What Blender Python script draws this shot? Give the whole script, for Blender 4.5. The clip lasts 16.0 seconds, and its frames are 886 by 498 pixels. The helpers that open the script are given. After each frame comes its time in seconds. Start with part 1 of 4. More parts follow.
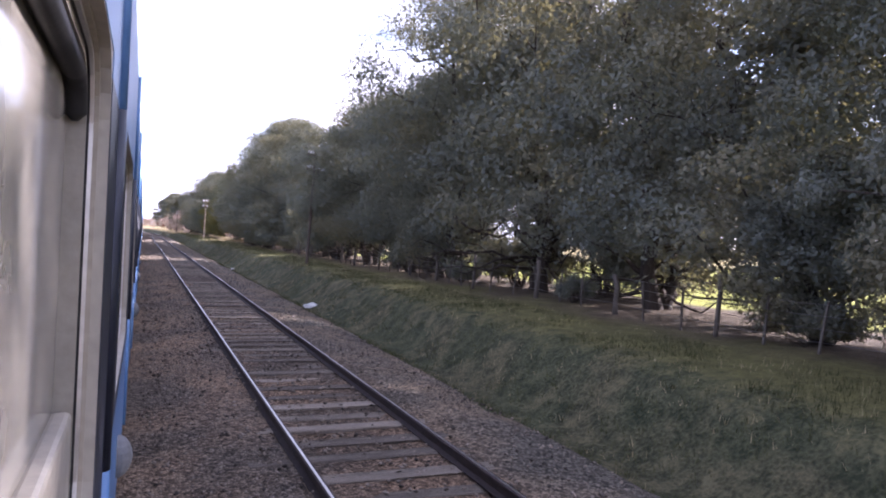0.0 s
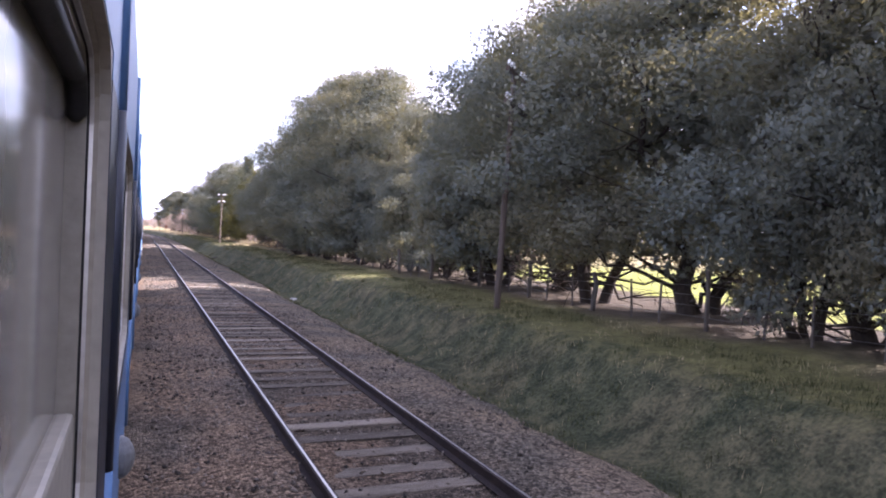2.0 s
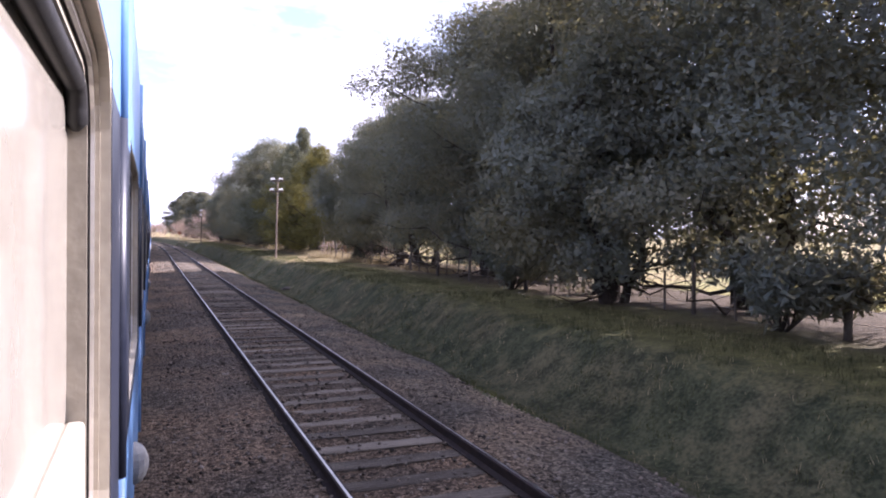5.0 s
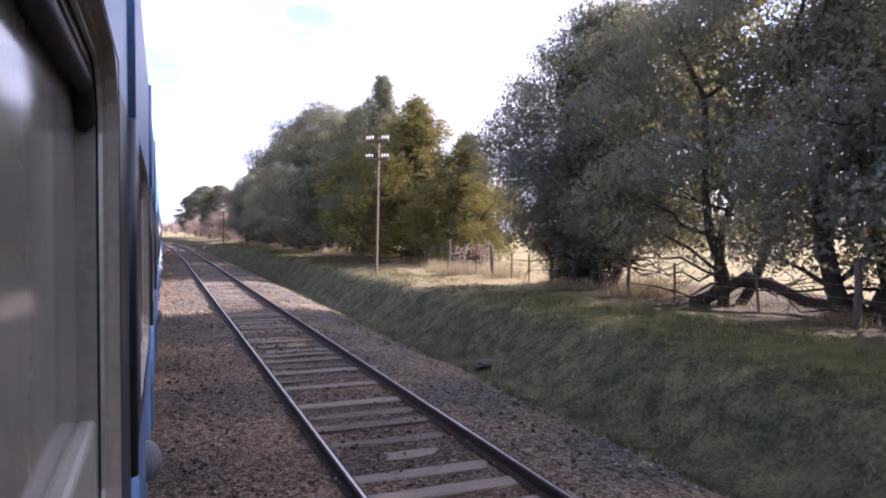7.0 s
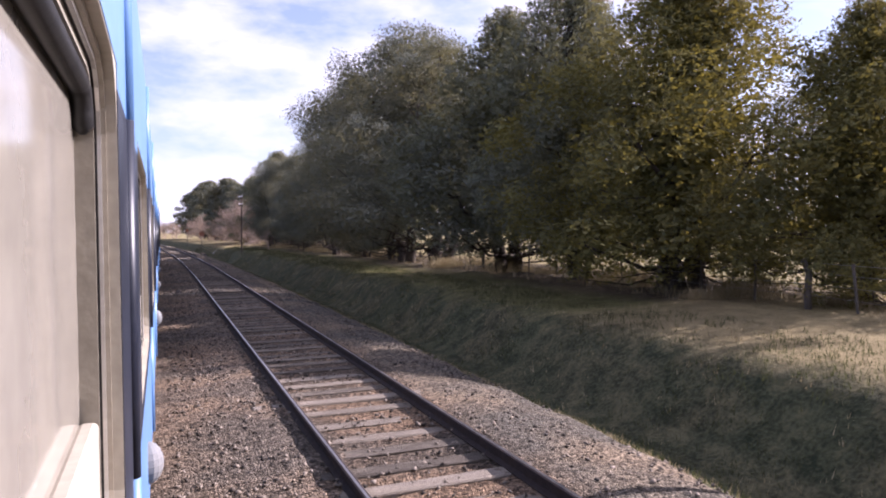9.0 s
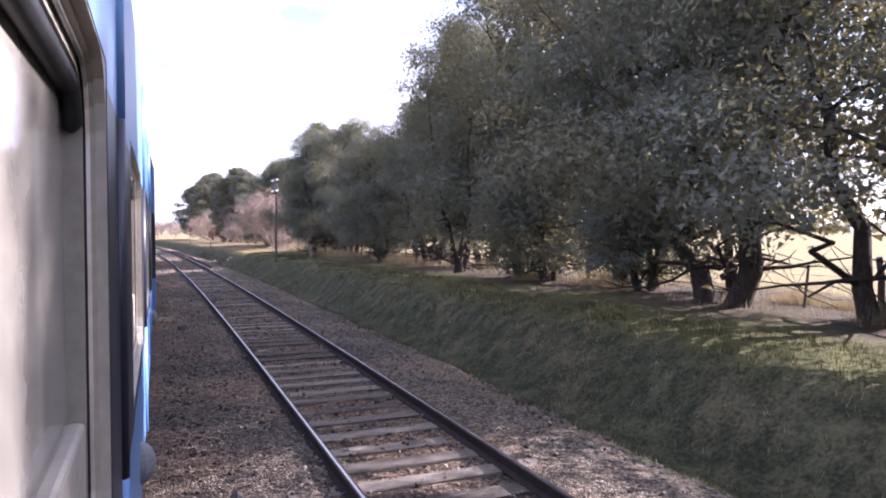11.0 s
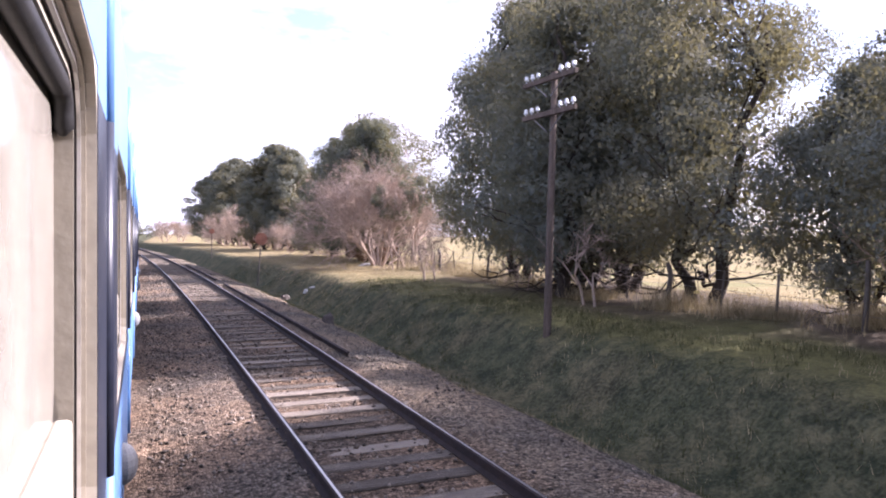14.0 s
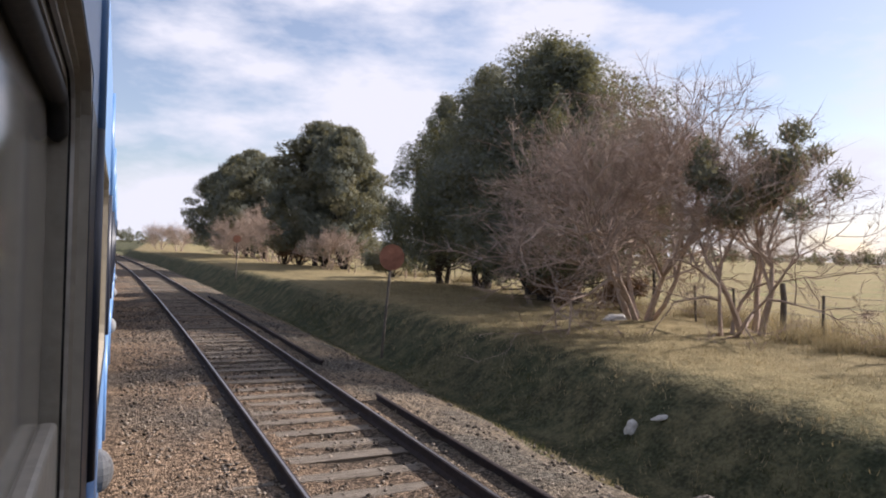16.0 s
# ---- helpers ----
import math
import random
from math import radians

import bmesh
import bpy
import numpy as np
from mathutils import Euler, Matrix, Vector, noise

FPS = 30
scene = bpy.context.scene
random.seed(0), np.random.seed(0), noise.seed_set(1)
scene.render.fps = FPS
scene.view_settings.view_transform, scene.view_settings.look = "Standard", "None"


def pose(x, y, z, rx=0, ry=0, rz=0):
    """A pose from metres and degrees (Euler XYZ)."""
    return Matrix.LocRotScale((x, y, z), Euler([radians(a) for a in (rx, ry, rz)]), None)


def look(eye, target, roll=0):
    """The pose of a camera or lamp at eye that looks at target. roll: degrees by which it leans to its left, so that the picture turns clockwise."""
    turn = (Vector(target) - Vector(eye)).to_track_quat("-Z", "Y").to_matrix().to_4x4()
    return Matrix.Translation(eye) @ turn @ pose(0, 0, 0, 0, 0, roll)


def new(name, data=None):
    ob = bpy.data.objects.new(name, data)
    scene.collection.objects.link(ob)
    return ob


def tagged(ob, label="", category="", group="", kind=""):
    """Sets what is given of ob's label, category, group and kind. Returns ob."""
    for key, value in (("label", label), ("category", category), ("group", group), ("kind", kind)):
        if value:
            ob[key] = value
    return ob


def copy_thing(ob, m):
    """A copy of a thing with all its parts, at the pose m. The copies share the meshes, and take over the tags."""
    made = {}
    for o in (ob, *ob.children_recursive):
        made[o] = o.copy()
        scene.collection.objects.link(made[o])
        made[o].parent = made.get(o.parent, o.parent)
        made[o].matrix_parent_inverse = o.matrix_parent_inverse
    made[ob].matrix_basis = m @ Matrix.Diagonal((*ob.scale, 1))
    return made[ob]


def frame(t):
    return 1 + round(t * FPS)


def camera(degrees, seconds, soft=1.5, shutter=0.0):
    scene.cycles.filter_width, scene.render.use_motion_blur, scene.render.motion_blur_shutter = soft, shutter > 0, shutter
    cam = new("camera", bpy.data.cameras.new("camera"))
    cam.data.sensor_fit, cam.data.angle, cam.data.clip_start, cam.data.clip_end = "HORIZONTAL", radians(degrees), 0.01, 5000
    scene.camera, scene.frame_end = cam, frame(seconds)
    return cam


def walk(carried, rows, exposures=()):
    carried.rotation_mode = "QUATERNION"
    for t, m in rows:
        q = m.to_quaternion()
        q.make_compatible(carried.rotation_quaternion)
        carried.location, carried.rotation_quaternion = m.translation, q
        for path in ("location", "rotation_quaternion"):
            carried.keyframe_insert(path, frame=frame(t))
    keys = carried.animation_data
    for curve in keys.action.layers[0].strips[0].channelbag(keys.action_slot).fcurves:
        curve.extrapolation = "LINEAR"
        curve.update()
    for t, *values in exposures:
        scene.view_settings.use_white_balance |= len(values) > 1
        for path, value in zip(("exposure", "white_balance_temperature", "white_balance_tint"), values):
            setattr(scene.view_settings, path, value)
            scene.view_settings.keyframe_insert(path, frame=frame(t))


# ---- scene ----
# The line: a double track, seen from a window of a train on the left-hand one.
# World: y runs along the line, x to its right-hand side, rail heads at z = 0.
SPEED, EYE = 11.92715, 2.315
BEND_FROM, BEND = 140.756, 0.000680
LEFT_RAIL, GAUGE = 1.62, 1.676


def bend(y):
    """Sideways place of the line at y: straight, then an easy bend to the left."""
    return -BEND / 2 * max(0.0, y - BEND_FROM) ** 2


def heading(y):
    return -BEND * max(0.0, y - BEND_FROM)


cam = camera(65.03, 16.0, soft=2.0)
# seconds, x, y, z, yaw to the right, pitch, roll
ROWS = [
    (0, -0.015, 0, 2.315, 23.41, -0.76, 3.04),
    (0.5, -0.009, 5.964, 2.315, 23.53, -0.68, 3.56),
    (1, -0.004, 11.927, 2.315, 23.82, -0.64, 3.02),
    (1.5, -0.02, 17.891, 2.315, 23.66, -0.63, 3.16),
    (2, -0.016, 23.854, 2.315, 23.38, -0.87, 2.65),
    (2.5, -0.02, 29.818, 2.315, 23.85, -0.56, 1.84),
    (3, -0.025, 35.781, 2.315, 23.68, -0.72, 1.22),
    (3.5, -0.016, 41.745, 2.315, 23.25, -0.92, 1.12),
    (4, -0.014, 47.709, 2.315, 23.11, -0.98, 1.09),
    (6.5, -0.001, 77.526, 2.315, 22.11, -1.39, 0.26),
    (7, -0.004, 83.49, 2.315, 21.99, -1.43, 0.18),
    (7.5, -0.009, 89.454, 2.315, 22.18, -1.36, 0.63),
    (8, -0.007, 95.417, 2.315, 22.08, -1.53, -0.28),
    (8.5, -0.006, 101.381, 2.315, 22.04, -1.58, -0.51),
    (11, -0.007, 131.199, 2.315, 22.27, -1.47, -0.12),
    (11.5, -0.01, 137.162, 2.315, 22.36, -1.57, -0.4),
    (12, 0.005, 143.126, 2.315, 22.29, -1.46, 0.07),
    (12.5, -0.029, 149.089, 2.315, 22.34, -1.29, 0.3),
    (13, -0.083, 155.053, 2.315, 22.31, -1.22, 0.59),
    (13.5, -0.124, 161.016, 2.315, 22.01, -1.28, 0.7),
    (14, -0.209, 166.98, 2.315, 22.03, -1.06, 0.54),
    (14.5, -0.37, 172.944, 2.315, 22.66, -0.64, 1.35),
    (15, -0.525, 178.907, 2.315, 22.91, -0.36, 2.09),
    (15.5, -0.672, 184.871, 2.315, 22.6, -0.24, 2.15),
    (16, -0.853, 190.834, 2.315, 22.72, 0.04, 1.82),
]
walk(cam, [(t, pose(x, y, z, 90 + pitch, 0, -yaw) @ pose(0, 0, 0, 0, 0, roll)) for t, x, y, z, yaw, pitch, roll in ROWS],
     exposures=[(0.0, 2.30, 5620, 34), (0.5, 2.55, 5670, 34), (1.0, 2.85, 5770, 34), (1.5, 2.65, 5770, 34), (2.0, 2.47, 5670, 34), (2.5, 2.25, 5570, 34), (3.0, 2.45, 5720, 34), (3.5, 2.30, 5720, 34),
                (4.0, 2.00, 5770, 34), (6.5, 1.97, 5520, 34), (7.0, 1.95, 5670, 34), (7.5, 1.80, 5620, 34), (8.5, 1.22, 5820, 34), (11.0, 2.10, 5570, 34), (12.0, 2.30, 5670, 34), (12.5, 1.95, 5570, 34),
                (13.0, 2.20, 5670, 34), (13.5, 1.90, 5570, 34), (14.0, 1.95, 5720, 34), (15.0, 1.55, 5720, 28), (16.0, 0.87, 6070, 20)])

# ---- light ----
SUN_AZIMUTH, SUN_HEIGHT = 92.0, 30.0  # degrees clockwise from the line's direction, degrees up

world = bpy.data.worlds.new("world")
scene.world = world
world.use_nodes = True
wn, wl = world.node_tree.nodes, world.node_tree.links
wn.clear()
w_out = wn.new("ShaderNodeOutputWorld")
w_bg = wn.new("ShaderNodeBackground")
w_sky = wn.new("ShaderNodeTexSky")
w_sky.sky_type = "NISHITA"
w_sky.sun_disc = False
w_sky.sun_elevation = radians(SUN_HEIGHT)
w_sky.sun_rotation = radians(SUN_AZIMUTH)
w_sky.dust_density = 1.0
w_sky.ozone_density = 0.4
w_co = wn.new("ShaderNodeTexCoord")
w_map = wn.new("ShaderNodeMapping")
w_map.inputs["Scale"].default_value = (1.0, 1.0, 2.6)
w_map.inputs["Location"].default_value = (0.35, 0.1, 0.2)
w_noise = wn.new("ShaderNodeTexNoise")
w_noise.inputs["Scale"].default_value = 2.6
w_noise.inputs["Detail"].default_value = 7.0
w_noise.inputs["Roughness"].default_value = 0.55
w_ramp = wn.new("ShaderNodeValToRGB")
w_ramp.color_ramp.elements[0].position = 0.46
w_ramp.color_ramp.elements[0].color = (0.16, 0.16, 0.16, 1)  # thin veil of high cloud
w_ramp.color_ramp.elements[1].position = 0.58
w_mix = wn.new("ShaderNodeMixRGB")
w_mix.inputs["Color2"].default_value = (6.25, 6.3, 6.45, 1)
w_bg.inputs["Strength"].default_value = 0.078
wl.new(w_co.outputs["Generated"], w_map.inputs["Vector"])
wl.new(w_map.outputs["Vector"], w_noise.inputs["Vector"])
w_sep = wn.new("ShaderNodeSeparateXYZ")
wl.new(w_co.outputs["Generated"], w_sep.inputs[0])
w_low = wn.new("ShaderNodeMath")  # cloud thickens towards the horizon
w_low.operation = "MULTIPLY_ADD"
w_low.inputs[1].default_value, w_low.inputs[2].default_value = -0.55, 0.15
w_low.use_clamp = True
wl.new(w_sep.outputs["Z"], w_low.inputs[0])
w_sum = wn.new("ShaderNodeMath")
wl.new(w_noise.outputs["Fac"], w_sum.inputs[0])
wl.new(w_low.outputs[0], w_sum.inputs[1])
wl.new(w_sum.outputs[0], w_ramp.inputs["Fac"])
wl.new(w_ramp.outputs["Color"], w_mix.inputs["Fac"])
wl.new(w_sky.outputs["Color"], w_mix.inputs["Color1"])
wl.new(w_mix.outputs["Color"], w_bg.inputs["Color"])
wl.new(w_bg.outputs["Background"], w_out.inputs["Surface"])

sun = new("sun", bpy.data.lights.new("sun", "SUN"))
sun.data.energy = 5.0
sun.data.angle = radians(0.55)
sun.data.color = (1.0, 0.93, 0.80)
_a, _e = radians(SUN_AZIMUTH), radians(SUN_HEIGHT)
TO_SUN = Vector((math.sin(_a) * math.cos(_e), math.cos(_a) * math.cos(_e), math.sin(_e)))
sun.matrix_world = look(TO_SUN * 300, (0, 0, 0))


# ---- materials ----
def material(name, dark, light, scale=4.0, rough=0.8, metal=0.0, bump=0.3, fine=40.0, patch=None, patch_scale=0.3,
             spec=0.4, translucent=None, per_object=0.0, per_island=0.0, stretch=(1, 1, 1), coords="Object", thin=0.32):
    """Two scales of noise between two colours, an optional third in large patches, grain as bump."""
    m = bpy.data.materials.new(name)
    m.use_nodes = True
    n, l = m.node_tree.nodes, m.node_tree.links
    b = n["Principled BSDF"]
    b.inputs["Roughness"].default_value = rough
    b.inputs["Metallic"].default_value = metal
    b.inputs["Specular IOR Level"].default_value = spec
    co = n.new("ShaderNodeTexCoord")
    mp = n.new("ShaderNodeMapping")
    mp.inputs["Scale"].default_value = stretch
    l.new(co.outputs[coords], mp.inputs["Vector"])
    n1 = n.new("ShaderNodeTexNoise")
    n1.inputs["Scale"].default_value, n1.inputs["Detail"].default_value = scale, 6
    n2 = n.new("ShaderNodeTexNoise")
    n2.inputs["Scale"].default_value, n2.inputs["Detail"].default_value = fine, 3
    l.new(mp.outputs["Vector"], n1.inputs["Vector"])
    l.new(mp.outputs["Vector"], n2.inputs["Vector"])
    mixf = n.new("ShaderNodeMath")
    mixf.operation = "MULTIPLY_ADD"
    mixf.inputs[1].default_value, mixf.inputs[2].default_value = 0.5, 0.0
    l.new(n2.outputs["Fac"], mixf.inputs[0])
    add = n.new("ShaderNodeMath")
    add.operation = "MULTIPLY_ADD"
    add.inputs[1].default_value = 0.5
    l.new(n1.outputs["Fac"], add.inputs[0])
    l.new(mixf.outputs[0], add.inputs[2])
    last = add.outputs[0]
    if per_object or per_island:
        src = n.new("ShaderNodeObjectInfo") if per_object else n.new("ShaderNodeNewGeometry")
        rnd = src.outputs["Random"] if per_object else src.outputs["Random Per Island"]
        v1 = n.new("ShaderNodeMath")
        v1.operation = "MULTIPLY_ADD"
        amount = per_object or per_island
        v1.inputs[1].default_value = amount
        l.new(rnd, v1.inputs[0])
        v2 = n.new("ShaderNodeMath")
        v2.operation = "SUBTRACT"
        v2.inputs[1].default_value = amount / 2
        l.new(last, v1.inputs[2])
        l.new(v1.outputs[0], v2.inputs[0])
        last = v2.outputs[0]
    rp = n.new("ShaderNodeValToRGB")
    rp.color_ramp.elements[0].position, rp.color_ramp.elements[1].position = 0.32, 0.68
    rp.color_ramp.elements[0].color, rp.color_ramp.elements[1].color = (*dark, 1), (*light, 1)
    l.new(last, rp.inputs["Fac"])
    colour = rp.outputs["Color"]
    if patch:
        n3 = n.new("ShaderNodeTexNoise")
        n3.inputs["Scale"].default_value, n3.inputs["Detail"].default_value = patch_scale, 5
        l.new(co.outputs[coords], n3.inputs["Vector"])
        r3 = n.new("ShaderNodeValToRGB")
        r3.color_ramp.elements[0].position, r3.color_ramp.elements[1].position = 0.46, 0.62
        l.new(n3.outputs["Fac"], r3.inputs["Fac"])
        mx = n.new("ShaderNodeMixRGB")
        mx.inputs["Color2"].default_value = (*patch, 1)
        half = n.new("ShaderNodeMath")
        half.operation = "MULTIPLY"
        half.inputs[1].default_value = 0.75
        l.new(r3.outputs["Color"], half.inputs[0])
        l.new(half.outputs[0], mx.inputs["Fac"])
        l.new(colour, mx.inputs["Color1"])
        colour = mx.outputs["Color"]
    l.new(colour, b.inputs["Base Color"])
    if bump:
        bp = n.new("ShaderNodeBump")
        bp.inputs["Strength"].default_value, bp.inputs["Distance"].default_value = bump, 0.03
        l.new(add.outputs[0], bp.inputs["Height"])
        l.new(bp.outputs["Normal"], b.inputs["Normal"])
    if translucent:
        tr = n.new("ShaderNodeBsdfTranslucent")
        tr.inputs["Color"].default_value = (*translucent, 1)
        ms = n.new("ShaderNodeMixShader")
        ms.inputs["Fac"].default_value = thin
        l.new(b.outputs["BSDF"], ms.inputs[1])
        l.new(tr.outputs["BSDF"], ms.inputs[2])
        l.new(ms.outputs["Shader"], n["Material Output"].inputs["Surface"])
    return m


def ground_material():
    """Verge grass, brown leaf litter under the trees, pasture beyond the fence: zones across the line with ragged borders."""
    m = bpy.data.materials.new("verge_and_pasture")
    m.use_nodes = True
    n, l = m.node_tree.nodes, m.node_tree.links
    b = n["Principled BSDF"]
    b.inputs["Roughness"].default_value = 0.95
    b.inputs["Specular IOR Level"].default_value = 0.1
    co = n.new("ShaderNodeTexCoord")
    sep = n.new("ShaderNodeSeparateXYZ")
    l.new(co.outputs["Object"], sep.inputs[0])

    def math_node(op, a, b2=None, c=None):
        q = n.new("ShaderNodeMath")
        q.operation = op
        for i, val in enumerate((a, b2, c)):
            if val is None:
                continue
            if isinstance(val, (int, float)):
                q.inputs[i].default_value = val
            else:
                l.new(val, q.inputs[i])
        return q.outputs[0]

    def noise_node(scale, detail=5, rough=0.55):
        q = n.new("ShaderNodeTexNoise")
        q.inputs["Scale"].default_value, q.inputs["Detail"].default_value, q.inputs["Roughness"].default_value = scale, detail, rough
        l.new(co.outputs["Object"], q.inputs["Vector"])
        return q.outputs["Fac"]

    def ramp(fac, p0, p1, c0=(0, 0, 0), c1=(1, 1, 1)):
        q = n.new("ShaderNodeValToRGB")
        q.color_ramp.elements[0].position, q.color_ramp.elements[1].position = p0, p1
        q.color_ramp.elements[0].color, q.color_ramp.elements[1].color = (*c0, 1), (*c1, 1)
        l.new(fac, q.inputs["Fac"])
        return q.outputs["Color"]

    def mix(fac, c0, c1):
        q = n.new("ShaderNodeMixRGB")
        l.new(fac, q.inputs["Fac"])
        l.new(c0, q.inputs["Color1"])
        l.new(c1, q.inputs["Color2"])
        return q.outputs["Color"]

    past = math_node("MINIMUM", math_node("MAXIMUM", math_node("SUBTRACT", sep.outputs["Y"], BEND_FROM), 0.0), 190.0)
    u = math_node("MULTIPLY_ADD", math_node("MULTIPLY", past, past), BEND / 2, sep.outputs["X"])
    wob = math_node("MULTIPLY_ADD", noise_node(0.35), 5.0, -2.5)
    uw = math_node("ADD", u, wob)
    fine, mid, broad = noise_node(16, 4), noise_node(2.2, 7, 0.65), noise_node(0.22, 4)
    tone = math_node("MULTIPLY_ADD", fine, 0.45, math_node("MULTIPLY", mid, 0.55))
    verge = mix(ramp(noise_node(0.55, 6, 0.65), 0.44, 0.60), ramp(tone, 0.40, 0.60, (0.030, 0.036, 0.020), (0.092, 0.095, 0.051)), ramp(tone, 0.40, 0.60, (0.040, 0.039, 0.023), (0.130, 0.120, 0.066)))
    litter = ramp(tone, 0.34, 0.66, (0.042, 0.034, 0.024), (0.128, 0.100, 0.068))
    straw = ramp(tone, 0.30, 0.70, (0.17, 0.135, 0.065), (0.33, 0.27, 0.14))
    lime = ramp(tone, 0.30, 0.70, (0.14, 0.155, 0.03), (0.28, 0.285, 0.065))
    early = ramp(math_node("MULTIPLY_ADD", sep.outputs["Y"], 0.01, math_node("MULTIPLY", broad, 0.25)), 0.78, 0.98)
    pasture = mix(early, lime, mix(ramp(broad, 0.5, 0.66), straw, ramp(tone, 0.3, 0.7, (0.13, 0.13, 0.055), (0.26, 0.24, 0.11))))
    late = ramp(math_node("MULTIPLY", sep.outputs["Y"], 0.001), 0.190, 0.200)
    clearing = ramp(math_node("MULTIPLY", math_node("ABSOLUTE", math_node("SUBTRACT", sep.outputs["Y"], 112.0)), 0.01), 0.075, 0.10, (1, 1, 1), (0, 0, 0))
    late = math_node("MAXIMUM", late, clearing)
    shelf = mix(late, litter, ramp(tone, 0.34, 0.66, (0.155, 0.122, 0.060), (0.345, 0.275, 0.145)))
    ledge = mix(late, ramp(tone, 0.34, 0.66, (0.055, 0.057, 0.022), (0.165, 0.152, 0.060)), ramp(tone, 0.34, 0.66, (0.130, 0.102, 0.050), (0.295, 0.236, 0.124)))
    uv = math_node("ADD", u, math_node("MULTIPLY_ADD", mid, 1.6, -0.8))
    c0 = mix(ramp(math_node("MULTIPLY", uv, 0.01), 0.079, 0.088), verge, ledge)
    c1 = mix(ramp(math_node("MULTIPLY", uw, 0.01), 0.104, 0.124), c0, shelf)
    c2 = mix(ramp(math_node("MULTIPLY", uw, 0.01), 0.172, 0.186), c1, pasture)
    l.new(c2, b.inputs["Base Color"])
    bp = n.new("ShaderNodeBump")
    bp.inputs["Strength"].default_value, bp.inputs["Distance"].default_value = 1.0, 0.14
    l.new(tone, bp.inputs["Height"])
    l.new(bp.outputs["Normal"], b.inputs["Normal"])
    return m


M_GRASS = ground_material()
M_BLADE = material("grass_blades", (0.028, 0.032, 0.016), (0.084, 0.084, 0.042), scale=0.5, rough=0.9, fine=3, bump=0,
                   spec=0.15, translucent=(0.10, 0.11, 0.035), per_island=0.5)
M_DRY = material("dry_grass_blades", (0.20, 0.165, 0.10), (0.40, 0.335, 0.21), scale=0.5, rough=0.9, fine=3, bump=0,
                 spec=0.15, translucent=(0.34, 0.27, 0.14), per_island=0.5)
def ballast_material():
    """Crushed stone: a tone for each stone, dark joints between, larger dusty and rusty stains."""
    m = bpy.data.materials.new("ballast")
    m.use_nodes = True
    n, l = m.node_tree.nodes, m.node_tree.links
    b = n["Principled BSDF"]
    b.inputs["Roughness"].default_value = 0.95
    b.inputs["Specular IOR Level"].default_value = 0.15
    co = n.new("ShaderNodeTexCoord")
    warp = n.new("ShaderNodeTexNoise")
    warp.inputs["Scale"].default_value = 30
    l.new(co.outputs["Object"], warp.inputs["Vector"])
    shift = n.new("ShaderNodeMixRGB")
    shift.blend_type = "ADD"
    shift.inputs["Fac"].default_value = 0.03
    l.new(co.outputs["Object"], shift.inputs["Color1"])
    l.new(warp.outputs["Color"], shift.inputs["Color2"])
    cell = n.new("ShaderNodeTexVoronoi")
    cell.inputs["Scale"].default_value = 26
    edge = n.new("ShaderNodeTexVoronoi")
    edge.feature = "DISTANCE_TO_EDGE"
    edge.inputs["Scale"].default_value = 26
    l.new(shift.outputs["Color"], cell.inputs["Vector"])
    l.new(shift.outputs["Color"], edge.inputs["Vector"])
    sep = n.new("ShaderNodeSeparateColor")
    l.new(cell.outputs["Color"], sep.inputs[0])
    tone = n.new("ShaderNodeValToRGB")
    tone.color_ramp.elements[0].position, tone.color_ramp.elements[1].position = 0.0, 1.0
    tone.color_ramp.elements[0].color, tone.color_ramp.elements[1].color = (0.060, 0.053, 0.045, 1), (0.41, 0.367, 0.310, 1)
    l.new(sep.outputs[0], tone.inputs["Fac"])
    big = n.new("ShaderNodeTexNoise")
    big.inputs["Scale"].default_value, big.inputs["Detail"].default_value = 0.5, 6
    l.new(co.outputs["Object"], big.inputs["Vector"])
    stain = n.new("ShaderNodeValToRGB")
    stain.color_ramp.elements[0].position, stain.color_ramp.elements[1].position = 0.4, 0.62
    stain.color_ramp.elements[0].color, stain.color_ramp.elements[1].color = (0.66, 0.64, 0.63, 1), (1.22, 1.02, 0.86, 1)
    l.new(big.outputs["Fac"], stain.inputs["Fac"])
    mul = n.new("ShaderNodeMixRGB")
    mul.blend_type = "MULTIPLY"
    mul.inputs["Fac"].default_value = 1.0
    l.new(tone.outputs["Color"], mul.inputs["Color1"])
    l.new(stain.outputs["Color"], mul.inputs["Color2"])
    joint = n.new("ShaderNodeValToRGB")
    joint.color_ramp.elements[0].position, joint.color_ramp.elements[1].position = 0.0, 0.19
    joint.color_ramp.elements[0].color, joint.color_ramp.elements[1].color = (0.34, 0.33, 0.32, 1), (1, 1, 1, 1)
    l.new(edge.outputs["Distance"], joint.inputs["Fac"])
    mul2 = n.new("ShaderNodeMixRGB")
    mul2.blend_type = "MULTIPLY"
    mul2.inputs["Fac"].default_value = 1.0
    l.new(mul.outputs["Color"], mul2.inputs["Color1"])
    l.new(joint.outputs["Color"], mul2.inputs["Color2"])
    # brown stone beside the near track, dirtier between the rails, grey fresh stone on the outer shoulder
    place = n.new("ShaderNodeSeparateXYZ")
    l.new(co.outputs["Object"], place.inputs[0])

    def calc(op, a, b2, c=0.0):
        q = n.new("ShaderNodeMath")
        q.operation = op
        for i, val in enumerate((a, b2, c)):
            if isinstance(val, (int, float)):
                q.inputs[i].default_value = val
            else:
                l.new(val, q.inputs[i])
        return q.outputs[0]

